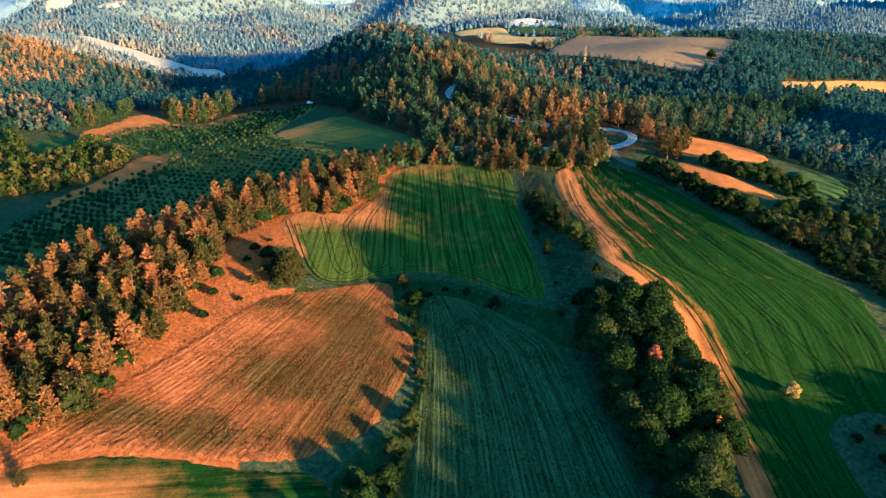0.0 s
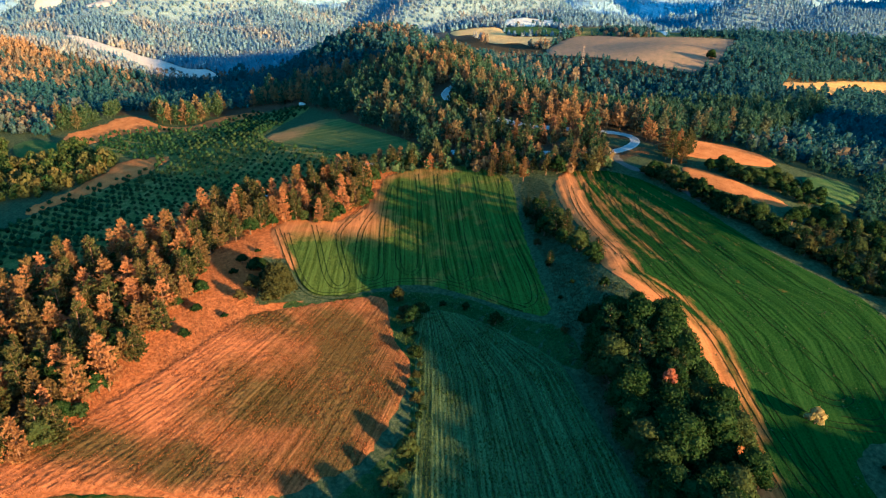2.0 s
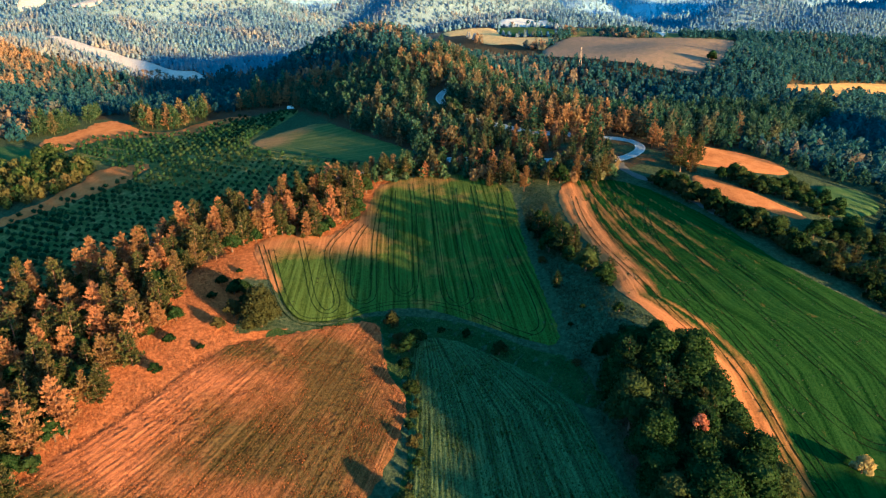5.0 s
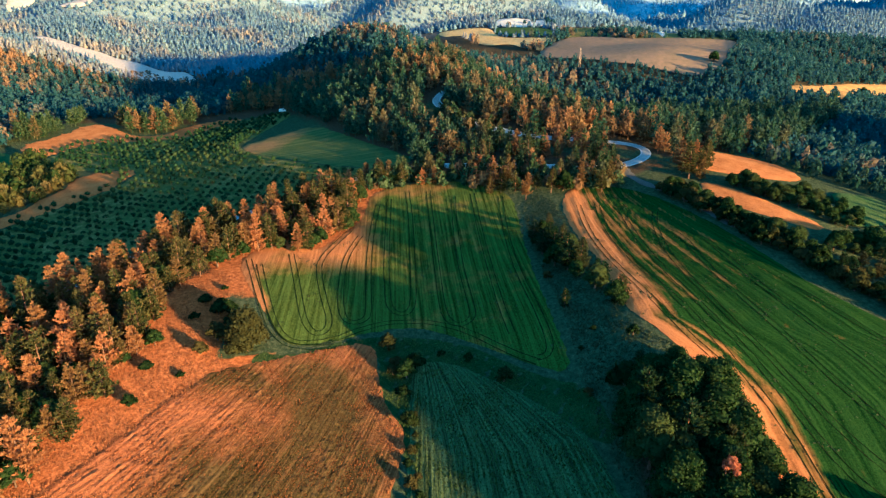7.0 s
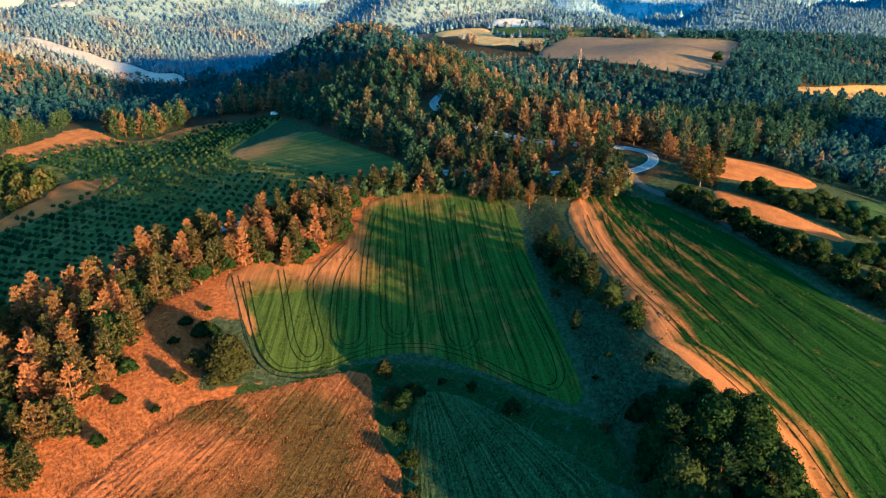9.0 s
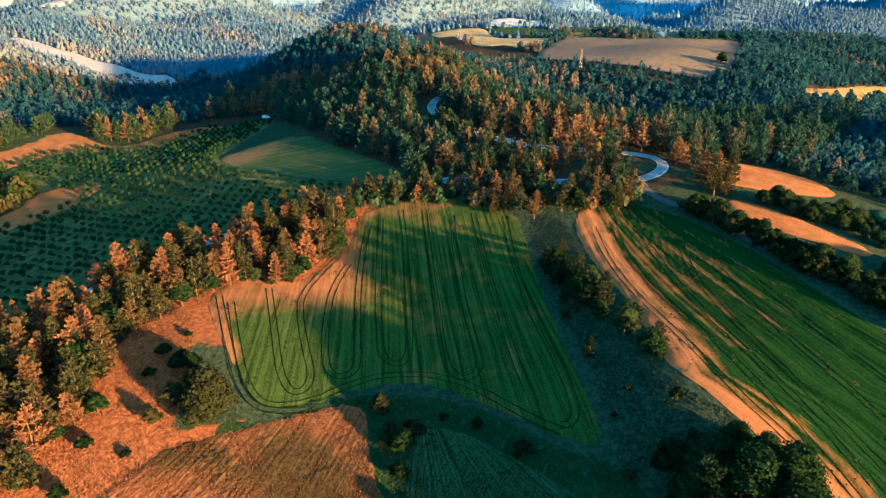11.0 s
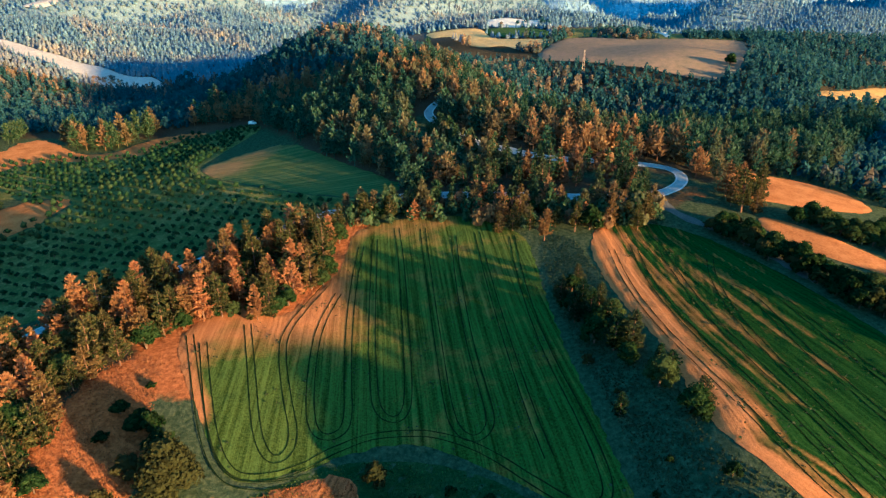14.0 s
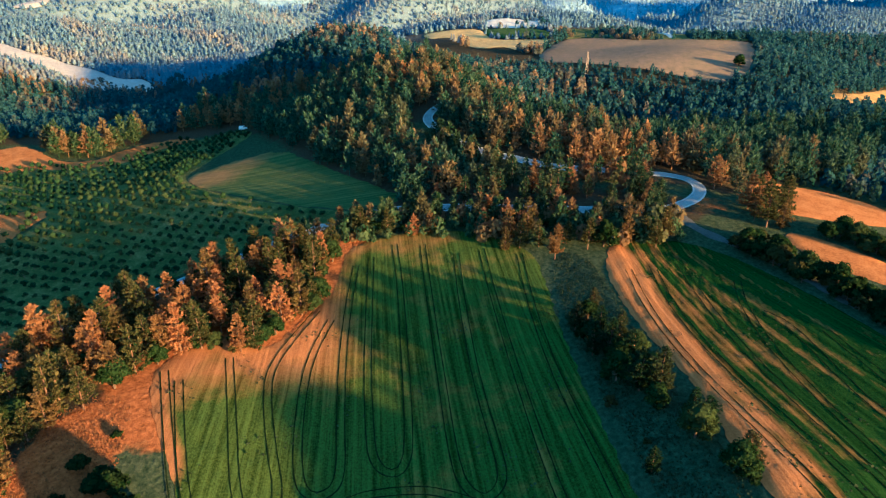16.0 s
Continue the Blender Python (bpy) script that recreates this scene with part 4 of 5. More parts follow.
def wood_of(name, spots, protos, mat, label, category, seed, lo=0.8, hi=1.2, spread=0.7, flat=True):
    """Many small plants joined into one growth, each with a tint of its own that also carries the hillside's sun and
    shade.
    """
    rng = np.random.default_rng(seed)
    V, T, F, n = [], [], [], 0
    z = height(spots[:, 0], spots[:, 1])
    pick = rng.integers(0, len(protos), len(spots))
    for k, (pv, pf) in enumerate(protos):
        m = pick == k
        c = int(m.sum())
        if not c:
            continue
        a, s = rng.uniform(0, 6.28, c), rng.uniform(lo, hi, c)
        ca, sa = np.cos(a)[:, None], np.sin(a)[:, None]
        P = np.empty((c, len(pv), 3))
        P[:, :, 0] = (pv[:, 0] * ca - pv[:, 1] * sa) * s[:, None] + spots[m, 0][:, None]
        P[:, :, 1] = (pv[:, 0] * sa + pv[:, 1] * ca) * s[:, None] + spots[m, 1][:, None]
        P[:, :, 2] = pv[:, 2] * (s * rng.uniform(0.85, 1.2, c))[:, None] + z[m][:, None]
        V.append(P.reshape(-1, 3))
        x, y = spots[m, 0], spots[m, 1]
        # Besides uneven waves, lean colours sunlit hillsides rust and shaded valleys dark.
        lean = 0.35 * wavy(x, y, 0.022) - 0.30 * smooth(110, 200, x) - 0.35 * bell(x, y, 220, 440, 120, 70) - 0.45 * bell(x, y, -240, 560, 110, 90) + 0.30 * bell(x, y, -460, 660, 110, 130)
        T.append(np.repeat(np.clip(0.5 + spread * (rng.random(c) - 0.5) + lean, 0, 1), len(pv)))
        F.append((pf[None] + (n + np.arange(c) * len(pv))[:, None, None]).reshape(-1, pf.shape[1]))
        n += c * len(pv)
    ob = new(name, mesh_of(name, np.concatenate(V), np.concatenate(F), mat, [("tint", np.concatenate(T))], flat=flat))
    return tagged(ob, label, category, kind="stuff")


def far_pine(seed, h, r, tiers, seg):
    """A small conifer as a jagged stack of skirts."""
    rng = np.random.default_rng(seed)
    V, F = [], []
    for i in range(tiers):
        z0, z1 = h * (0.12 + 0.80 * i / tiers), h * (0.12 + 0.80 * (i + 1.55) / tiers)
        R = r * (1 - i / tiers) ** 0.7
        b = len(V)
        cx, cy = rng.uniform(-0.12, 0.12, 2) * r
        for j in range(seg):
            a = 6.283 * (j + rng.uniform(-0.3, 0.3)) / seg
            q = R * rng.uniform(0.55, 1.2)
            V.append((cx + q * math.cos(a), cy + q * math.sin(a), z0 + rng.uniform(-0.05, 0.08) * h))
        V.append((cx, cy, min(z1, h)))
        F += [(b + j, b + (j + 1) % seg, b + seg) for j in range(seg)]
    return np.array(V), np.array(F)


def far_round(seed, h, r, n=26):
    """A small rounded tree as a tuft of leaf sprays on a lumpy core."""
    rng = np.random.default_rng(seed)
    V, F = blob(rng, (0, 0, h * 0.55), (r * 0.9, r * 0.9, h * 0.45), 6, 4, 0.25)
    F = [f if len(f) == 3 else f for f in F]
    T = []
    for f in F:
        T += [f] if len(f) == 3 else [(f[0], f[1], f[2]), (f[0], f[2], f[3])]
    d = rng.normal(size=(n, 3))
    d /= np.linalg.norm(d, axis=1, keepdims=True)
    q, qf = quads(d * (r, r, h * 0.5) * rng.uniform(0.85, 1.2, (n, 1)) + (0, 0, h * 0.55), d + rng.normal(0, 0.5, d.shape), np.full(n, r * 0.3), rng)
    qf = np.concatenate([qf[:, [0, 1, 2]], qf[:, [0, 2, 3]]]) + len(V)
    return np.concatenate([V, q]), np.concatenate([np.array(T), qf])


def egg_tree(seed, h, r):
    """A very far tree: a lumpy pointed crown."""
    rng = np.random.default_rng(seed)
    V, F = blob(rng, (0, 0, h * 0.52), (r, r, h * 0.50), 6, 5, 0.28)
    V[:, :2] *= (1.25 - 0.75 * np.clip(V[:, 2:] / h, 0, 1))
    T = []
    for q in F:
        T += [q] if len(q) == 3 else [(q[0], q[1], q[2]), (q[0], q[2], q[3])]
    return V, np.array(T)


def tuft_tree(seed, h, r, n, size, cone=0.5):
    """A small tree for the joined woods: leaf sprays over an egg-shaped or conical crown."""
    rng = np.random.default_rng(seed)
    f = (np.arange(n) + rng.random(n)) / n
    a = np.arange(n) * 2.399 + rng.normal(0, 0.4, n)
    wide = r * ((1 - cone) * np.sqrt(np.clip(1 - (2 * f - 1) ** 2, 0.05, 1)) + cone * (1.05 - f)) * rng.uniform(0.65, 1.15, n)
    c = np.stack([wide * np.cos(a), wide * np.sin(a), h * (0.14 + 0.84 * f)], -1)
    d = np.stack([np.cos(a), np.sin(a), 0.5 + 0 * a], -1) + rng.normal(0, 0.35, (n, 3))
    return quads(c, d, size * r * rng.uniform(0.75, 1.25, n) * (1.1 - 0.5 * f), rng, 1.25)


PINE_SHAPES = [pine_meshes(11, 13.0, 3.5, 10, 9, 48, 0.40), pine_meshes(12, 11.5, 3.3, 9, 9, 48, 0.40), pine_meshes(13, 14.5, 3.6, 11, 9, 48, 0.40),
               pine_meshes(14, 10.0, 3.3, 8, 9, 48, 0.40), pine_meshes(15, 12.5, 4.2, 7, 8, 60, 0.42), pine_meshes(16, 15.0, 3.4, 12, 9, 48, 0.40), pine_meshes(20, 13.5, 3.9, 8, 7, 54, 0.44)]
PINES = stock("pine", PINE_SHAPES, M_PINE)
SPRUCES = stock("pine", [pine_meshes(17, 9.0, 2.9, 9, 9, 42, 0.36), pine_meshes(18, 10.5, 3.1, 10, 9, 42, 0.36), pine_meshes(19, 8.0, 2.8, 8, 9, 42, 0.36)], M_SPRUCE)
HILL_PINES = stock("pine", [pine_meshes(21, 12.0, 3.0, 9, 8, 24, 0.55, 5), pine_meshes(22, 14.0, 3.2, 10, 8, 24, 0.55, 5), pine_meshes(23, 10.0, 2.9, 8, 8, 24, 0.55, 5)], M_PINE_HILL)
OAKS = stock("oak", [broad_meshes(31, 9.0, 4.4, 13, 130, 0.36, 0.1), broad_meshes(32, 10.5, 4.8, 15, 130, 0.36, 0.1), broad_meshes(33, 8.0, 4.0, 12, 130, 0.34, 0.1), broad_meshes(34, 7.0, 3.4, 10, 120, 0.32, 0.1)], M_OAK)
HEDGE_OAKS = stock("oak", [broad_meshes(37, 13.0, 5.6, 18, 270, 0.30, 0.08), broad_meshes(38, 14.5, 6.0, 20, 270, 0.30, 0.08), broad_meshes(39, 11.5, 5.2, 16, 270, 0.29, 0.06)], M_OAK)
BUSHES = stock("bush", [broad_meshes(41, 3.2, 1.9, 6, 70, 0.32, 0.1), broad_meshes(42, 4.0, 2.1, 7, 70, 0.32, 0.12), broad_meshes(43, 2.4, 1.7, 5, 70, 0.28, 0.08)], M_BUSH)
OLIVES = stock("olive", [broad_meshes(51, 2.6, 1.35, 4, 22, 0.36, 0.25), broad_meshes(52, 2.9, 1.5, 4, 22, 0.38, 0.25), broad_meshes(53, 2.2, 1.2, 3, 24, 0.34, 0.25)], M_OLIVE)
FAR_PINES = [tuft_tree(61, 10, 3.3, 40, 0.36), tuft_tree(62, 12, 3.3, 44, 0.36, 0.6), tuft_tree(63, 8, 3.2, 36, 0.38, 0.3), tuft_tree(64, 11, 3.9, 42, 0.36, 0.4)]
MID_PINES = [tuft_tree(65, 10, 3.2, 20, 0.48), tuft_tree(66, 12, 3.0, 22, 0.48, 0.65), tuft_tree(67, 8, 3.1, 18, 0.50, 0.3), tuft_tree(68, 11, 3.6, 22, 0.48, 0.4)]
FAR_CONES = [far_pine(111, 10, 3.3, 3, 5), far_pine(112, 11.5, 3.2, 3, 5), far_pine(113, 8.5, 3.6, 2, 6), egg_tree(114, 8, 3.6)]
DISTANT_CONES = [far_pine(115, 10, 3.6, 2, 5), far_pine(116, 11.5, 3.4, 2, 5), far_pine(117, 8.5, 4.0, 2, 5)]
ROUND_TUFTS = [tuft_tree(95, 8, 3.7, 80, 0.27, 0.05), tuft_tree(96, 9.5, 4.3, 84, 0.27, 0.1), tuft_tree(97, 7, 3.3, 76, 0.27, 0.0)]
FAR_OLIVES = [far_round(76, 2.6, 1.4, 16), far_round(77, 2.2, 1.3, 16)]
prng = np.random.default_rng(5)


def quad_pine(seed):
    """Stem and needle sprays of a pine in one piece, for the joined woods."""
    wood_part, crown = pine_meshes(seed, 12.0, 3.4, 7, 7, 9, 0.85, 3)
    v, f = joined([crown, tube([(0, 0, 0), (0, 0, 6), (0, 0, 11.5)], [0.22, 0.14, 0.03], 4)])
    return v, np.array(f)



def grove(kind, protos, spots, lo, hi, labels, category, group, seed, squash=(0.9, 1.15)):
    rng = np.random.default_rng(seed)
    for x, y in spots:
        plant(kind, protos[rng.integers(len(protos))], float(x), float(y), rng.uniform(lo, hi), rng.uniform(0, 6.28), labels[rng.integers(len(labels))], category, group, squash=rng.uniform(*squash))


# the belt of pines along the road
belt = scatter(BELT, 5.0, 101, 0.9)
belt = belt[to_edge(ROAD, belt[:, 0], belt[:, 1], False)[0] > 5.5]
belt = belt[np.argsort(np.hypot(belt[:, 0] + 80, belt[:, 1] - 165))]
grove("pine_tree", PINES, belt[:300], 0.62, 1.02, ["rust-green pine lit by low sun in the belt beside the road"], "tree", "pines of the roadside belt", 102)
wood_of("belt_wood", belt[300:], [quad_pine(s) for s in (81, 82, 83)], M_PINE_BELT, "far end of the roadside pine belt", "wood", 103, 0.62, 0.95)
grove("belt_oak", OAKS, scatter(BELT, 6.4, 105, 0.9), 0.42, 0.8, ["dark green broadleaved tree among the roadside pines"], "tree", "oaks of the roadside belt", 106)
edge_row = [(-40, 274.1), (-41, 268.9), (-41.1, 263.6), (-40.2, 258.2), (-39.3, 252.7), (-39.4, 247.3), (-41.9, 243), (-45.4, 239.5), (-47.9, 235.1), (-49.4, 229.6), (-51, 225), (-55, 223.7), (-59.9, 225.4), (-64.9, 224.1), (-69.9, 221.5), (-74.9, 217.3)]
grove("bush", BUSHES, [(x + prng.normal(0, 0.6), y + prng.normal(0, 0.8)) for x, y in edge_row], 0.5, 1.3, ["rusty bush at the edge of the pine belt"], "bush", "bushes at the belt's edge", 107)
# oaks of the hedge between the two lower fields; its unseen near end is added to shade the dark field
grove("oak_tree", HEDGE_OAKS, scatter(HEDGE, 5.0, 111, 0.97), 0.72, 1.0, ["dense dark green oak in the hedge between fields"], "tree", "oaks of the hedge", 112)
for (x, y, s, lab) in ((-13.5, 162, 0.62, "small dark oak on the bank between fields"), (-11.5, 115.8, 0.6, "dark round tree beside the straw field")):
    plant("oak_tree", OAKS[0], x, y, s, 1.0, lab, "tree", "")
corner = stock("oak", [broad_meshes(40, 12.0, 5.3, 26, 240, 0.34, 0.02, 0.95)], M_BUSH)
plant("oak_tree", corner[0], -54.0, 167.8, 1.0, 1.0, "dense dark round oak at the corner of the green field", "tree", "")
for k, (x, y, s) in enumerate(((56.6, 118.5, 0.80), (57.2, 112.0, 0.74), (55.2, 126.5, 0.78), (57.6, 104.5, 0.76), (52.5, 133.5, 0.70), (49.0, 143.5, 0.74), (52.0, 139.0, 0.80), (45.5, 148.0, 0.55), (50.8, 147.0, 0.55))):
    plant("oak_tree", HEDGE_OAKS[k % 3], x, y, s, k * 2.0, "round dark oak at the sunny side of the hedge", "tree", "oaks of the hedge")
rust = stock("oak", [broad_meshes(35, 14.2, 1.65, 7, 60, 0.34, 0.78, 0.7)], M_RUST)
plant("red_tree", rust[0], 45.0, 119.5, 1.0, 0.4, "slender tree with a reddish crown in the dark hedge", "tree", "")
gold = stock("oak", [broad_meshes(36, 4.2, 2.1, 8, 110, 0.30, 0.15)], M_GOLD)
plant("lone_tree", gold[0], 77.2, 118.1, 1.0, 0.0, "round golden tree standing alone at the field's edge", "tree", "")
# bushes and trees of the gully
for k, (x, y, s) in enumerate([(26.2, 227.2, 0.75), (27.6, 216.4, 0.8), (29.8, 206.1, 0.95), (32.8, 201.1, 0.95), (36.2, 199.4, 0.9), (36.8, 205.8, 0.8), (33.8, 209.3, 0.85), (30.8, 214.8, 0.85), (35.6, 212.9, 0.75), (31.3, 224.3, 0.7), (34.2, 219, 0.7),
                               (37, 184.9, 0.75), (39.4, 185.9, 0.7), (38.2, 189.4, 0.6), (39.8, 175.3, 0.8), (41.6, 176.3, 0.7), (27.9, 179.8, 0.5), (29.1, 232.1, 0.6), (32.6, 235.1, 0.55), (37.2, 146.4, 0.85), (34, 195.4, 0.6)]):
    s *= 0.98
    if k % 3 == 2:
        plant("oak_tree", OAKS[(k * 3) % 4], x, y, s, k * 2.3, "dark green tree in the shaded gully between fields", "tree", "trees of the gully")
    else:
        plant("conifer", SPRUCES[k % 3], x, y, s * 1.15, k * 2.3, "dark green conifer in the shaded gully between fields", "tree", "conifers of the gully")
for k, (x, y, s) in enumerate([(27.7, 222.2, 1.1), (31.5, 209.6, 1.2), (33.3, 215.3, 1.1), (35.1, 146.3, 1.7), (10, 157.8, 0.7), (37.7, 187.1, 0.8), (40.5, 173.5, 0.7), (26.4, 198.4, 0.5), (29.5, 186.7, 0.35),
                               (-12.2, 147.3, 0.8), (-19, 172.6, 0.8), (27.8, 148.7, 0.5), (34.1, 203.3, 1.0), (40.5, 161.3, 0.5), (-16.5, 166.5, 0.8), (-11.5, 165.1, 1.0), (30, 230.1, 0.9), (-14.1, 156.2, 0.8), (-17, 163.2, 0.6), (1.8, 166.7, 0.45), (-5, 170, 0.5), (32.5, 166.7, 0.3), (28.5, 161.2, 0.25)]):
    plant("bush", BUSHES[k % 3], x, y, s * 1.5, k * 1.3, "dark green bush in the shaded gully", "bush", "bushes of the gully")
for k, (x, y, s) in enumerate([(-74.7, 157.9, 0.7), (-73.5, 146.7, 0.6), (-66.3, 156.7, 0.5), (-71, 186.4, 0.8), (-64.5, 164.7, 0.7), (-60, 177.9, 1.3), (-65.8, 181.6, 0.9), (-62.2, 170.5, 1.0), (-68.4, 194.7, 0.5), (-65.3, 182.6, 1.1), (-62.9, 181.6, 0.9), (-71.3, 179.2, 0.7)]):
    plant("bush", BUSHES[k % 3], x, y, 1.35 * s, k * 2.1, "low dark bush on the dry orange bank", "bush", "bushes of the bank")
for k in range(22):
    x, y = float(np.interp(k, (0, 8, 14, 22), (-11.6, -10.9, -12.0, -15.5))) + prng.normal(0, 0.7), 150.0 - 2.6 * k + prng.normal(0, 0.6)
    plant("bush", BUSHES[k % 3], x + 0.8, y, 0.38 + 0.38 * prng.random(), k * 1.9, "low dark bush on the baulk beside the straw field", "bush", "bushes of the baulk")
# hedge at the lower end of the straw field
for k, (x, y, s) in enumerate([(-15, 98.9, 0.62), (-19.3, 92.4, 0.66), (-22.9, 88, 0.6), (-12.9, 103.2, 0.48), (-14.9, 108, 0.46), (-22, 97.6, 0.5), (-16.5, 86.3, 0.7), (-26.8, 90.9, 0.45), (-13.2, 91.3, 0.45), (-24.6, 80.7, 0.7), (-15.3, 77.6, 0.7)]):
    plant("oak_tree", OAKS[k % 4], x, y, s * 1.12, k * 1.7, "leafy dark green tree in the hedge below the straw field", "tree", "trees of the lower hedge")
plant("pine_tree", PINES[3], -88.9, 91.5, 0.45, 0.3, "small young pine alone on dry grass", "tree", "")
for k, (x, y, s) in enumerate([(92.1, 108.2, 0.9), (89, 99.6, 1.2), (94.2, 101.6, 1.3), (86.3, 106.7, 0.7), (97.8, 107.2, 1.0), (91.6, 94.6, 1.3), (87.7, 90.8, 1.1), (98.5, 96.6, 1.5)]):
    plant("bush", BUSHES[k % 3], x, y, s, k * 1.1, "dark bush on rough grass beside the long field", "bush", "bushes by the long field")
BEND_GAP = [(65, 258), (85, 260), (93, 314), (70, 314)]


def off_bend(spots):
    """Leaves open the ground in front of the hairpin bend."""
    spots = np.asarray(spots, float)
    return spots[~inside(BEND_GAP, spots[:, 0], spots[:, 1])]


# row at the head of the fields
grove("pine_tree", PINES, off_bend([(14, 267.6), (18.6, 268), (24.2, 267.3), (27.6, 259.6), (37.7, 262.2), (49.1, 262.6), (54.9, 263.6), (60, 262.7), (65.7, 262), (-13.8, 282.6), (-22.3, 284.2), (-30.8, 284.4), (41.1, 264.8), (16.3, 272.6), (21.7, 273.3), (56.8, 259.5), (70, 262.8), (32.4, 266.6), (-8.8, 282.8)]),
      0.55, 0.85, ["small rust-green pine between the road and the fields"], "tree", "pines at the head of the fields", 121)
plant("bush", BUSHES[1], 42.4, 262.4, 2.0, 0.5, "rounded rusty bush at the corner of the long field", "bush", "")
# trees along the far side of the long field
RIGHT_BELT = [(76.3, 261.3), (83, 248.8), (91.3, 233), (98.1, 213.5), (104.8, 200.4), (113.7, 178.8), (119.5, 160.8), (130, 138.6), (174.2, 164.4), (156.6, 206.7), (133.9, 216.4), (117.2, 217.9), (103, 221.4), (94.1, 236.9), (92.4, 260.5)]
side = scatter(RIGHT_BELT, 4.6, 131, 0.97)
low_side, side = side[side[:, 1] > 205], side[side[:, 1] <= 205]
grove("broadleaf_tree", OAKS, off_bend(low_side), 0.42, 0.80, ["low dark green tree in the hedge beside the long field"], "tree", "low trees beside the long field", 140)
hedge_row = scatter([(74.5, 259.4), (80.2, 247.8), (88.4, 231.8), (95, 212.9), (102.7, 198.2), (111.3, 179.3), (118.3, 161.6), (122.7, 163), (115.7, 182.8), (106.9, 202.7), (101.1, 217.5), (93.1, 235.9), (91, 241.4), (89.5, 260.1)], 3.1, 143, 0.95)
grove("hedge_bush", BUSHES, hedge_row, 0.95, 1.75, ["dense dark bush in the hedge beside the long field"], "bush", "hedge bushes beside the long field", 144)
grove("conifer", SPRUCES, side[::2], 0.48, 0.75, ["dark green conifer in the wooded strip beside the long field"], "tree", "conifers beside the long field", 136)
grove("oak_tree", OAKS, side[1::2], 0.35, 0.58, ["dark green tree in the wooded strip beside the long field"], "tree", "trees beside the long field", 132)
MID_BELT = [(103.3, 263.5), (110.5, 265), (129.1, 257.8), (143.5, 241.4), (139.8, 228.2), (132, 228.6), (122.2, 242.4), (108.7, 255.8)]
grove("oak_tree", OAKS, scatter(MID_BELT, 3.3, 133, 0.95), 0.38, 0.66, ["dark bushy tree in the hedge between the stubble strips"], "tree", "trees between the strips", 134)
grove("pine_tree", PINES, [(96.6, 275.5), (100.9, 278.6), (94.1, 281.1), (92.3, 273), (98.7, 284), (103.9, 290.6), (97.3, 266.7), (101.1, 272.7), (106.5, 283.3), (93.3, 267.8)], 0.7, 1.05, ["rusty green tree beside the hairpin bend"], "tree", "trees by the bend", 135)
grove("conifer", SPRUCES, scatter(HEDGE, 9.0, 137, 0.6), 1.25, 1.6, ["tall dark conifer among the oaks of the hedge"], "tree", "conifers of the hedge", 138)
grove("broadleaf_tree", OAKS, off_bend([(x + prng.normal(0, 1.0), float(np.interp(x, (-36, -6, 10, 44, 84), (289, 288, 283, 275, 273))) + prng.normal(0, 1.8)) for x in list(np.arange(-36, -6, 4.5)) + list(np.arange(10, 44, 3.6)) + list(np.arange(48.6, 84.9, 4.2))]), 0.32, 0.62, ["dark green bushy tree between the road and the fields"], "tree", "bushy trees at the head of the fields", 139)
# olives
rows = []
for v in np.arange(60, 560, 5.3):
    for u in np.arange(-300, -20, 4.3):
        rows.append((u + prng.normal(0, 0.22), v - 0.48 * (u + 150) + prng.normal(0, 0.22)))
rows = np.array(rows)
to_grove = to_edge(OLIVE, rows[:, 0], rows[:, 1])[0]
on_soil = (inside(SOIL_FAR, rows[:, 0], rows[:, 1]) | inside(SOIL_NEAR, rows[:, 0], rows[:, 1])) & (to_grove < 7)
keep = ((inside(OLIVE, rows[:, 0], rows[:, 1]) & (to_grove > 1.5)) | on_soil) & (prng.random(len(rows)) < 0.95)
rows = rows[keep]
near = np.argsort(np.hypot(rows[:, 0] + 90, rows[:, 1] - 260))
grove("olive_tree", OLIVES, rows[near[:300]], 0.72, 1.05, ["small round grey-green olive tree in a planted row"], "olive tree", "olive trees of the grove", 141)
wood_of("olive_rows", rows[near[300:]], FAR_OLIVES, M_OLIVE_FAR, "far rows of small grey-green olive trees", "olive grove", 142, 0.72, 1.05)
# the wooded slope above the road
slope = scatter(SLOPE_WOOD, 4.9, 151, 0.93)
slope = slope[(to_edge(ROAD, slope[:, 0], slope[:, 1], False)[0] > 3.0) & ~inside(MEADOW, slope[:, 0], slope[:, 1]) & ~inside(OLIVE, slope[:, 0], slope[:, 1])]
slope = off_bend(slope)
slope = slope[np.argsort(slope[:, 1] + 0.25 * np.abs(slope[:, 0] - 30))]
grove("pine_tree", HILL_PINES, slope[:40], 0.6, 1.05, ["rust-green pine on the wooded slope above the road"], "tree", "pines of the wooded slope", 152)

# pines that screen the near side of the upper road
screen = []
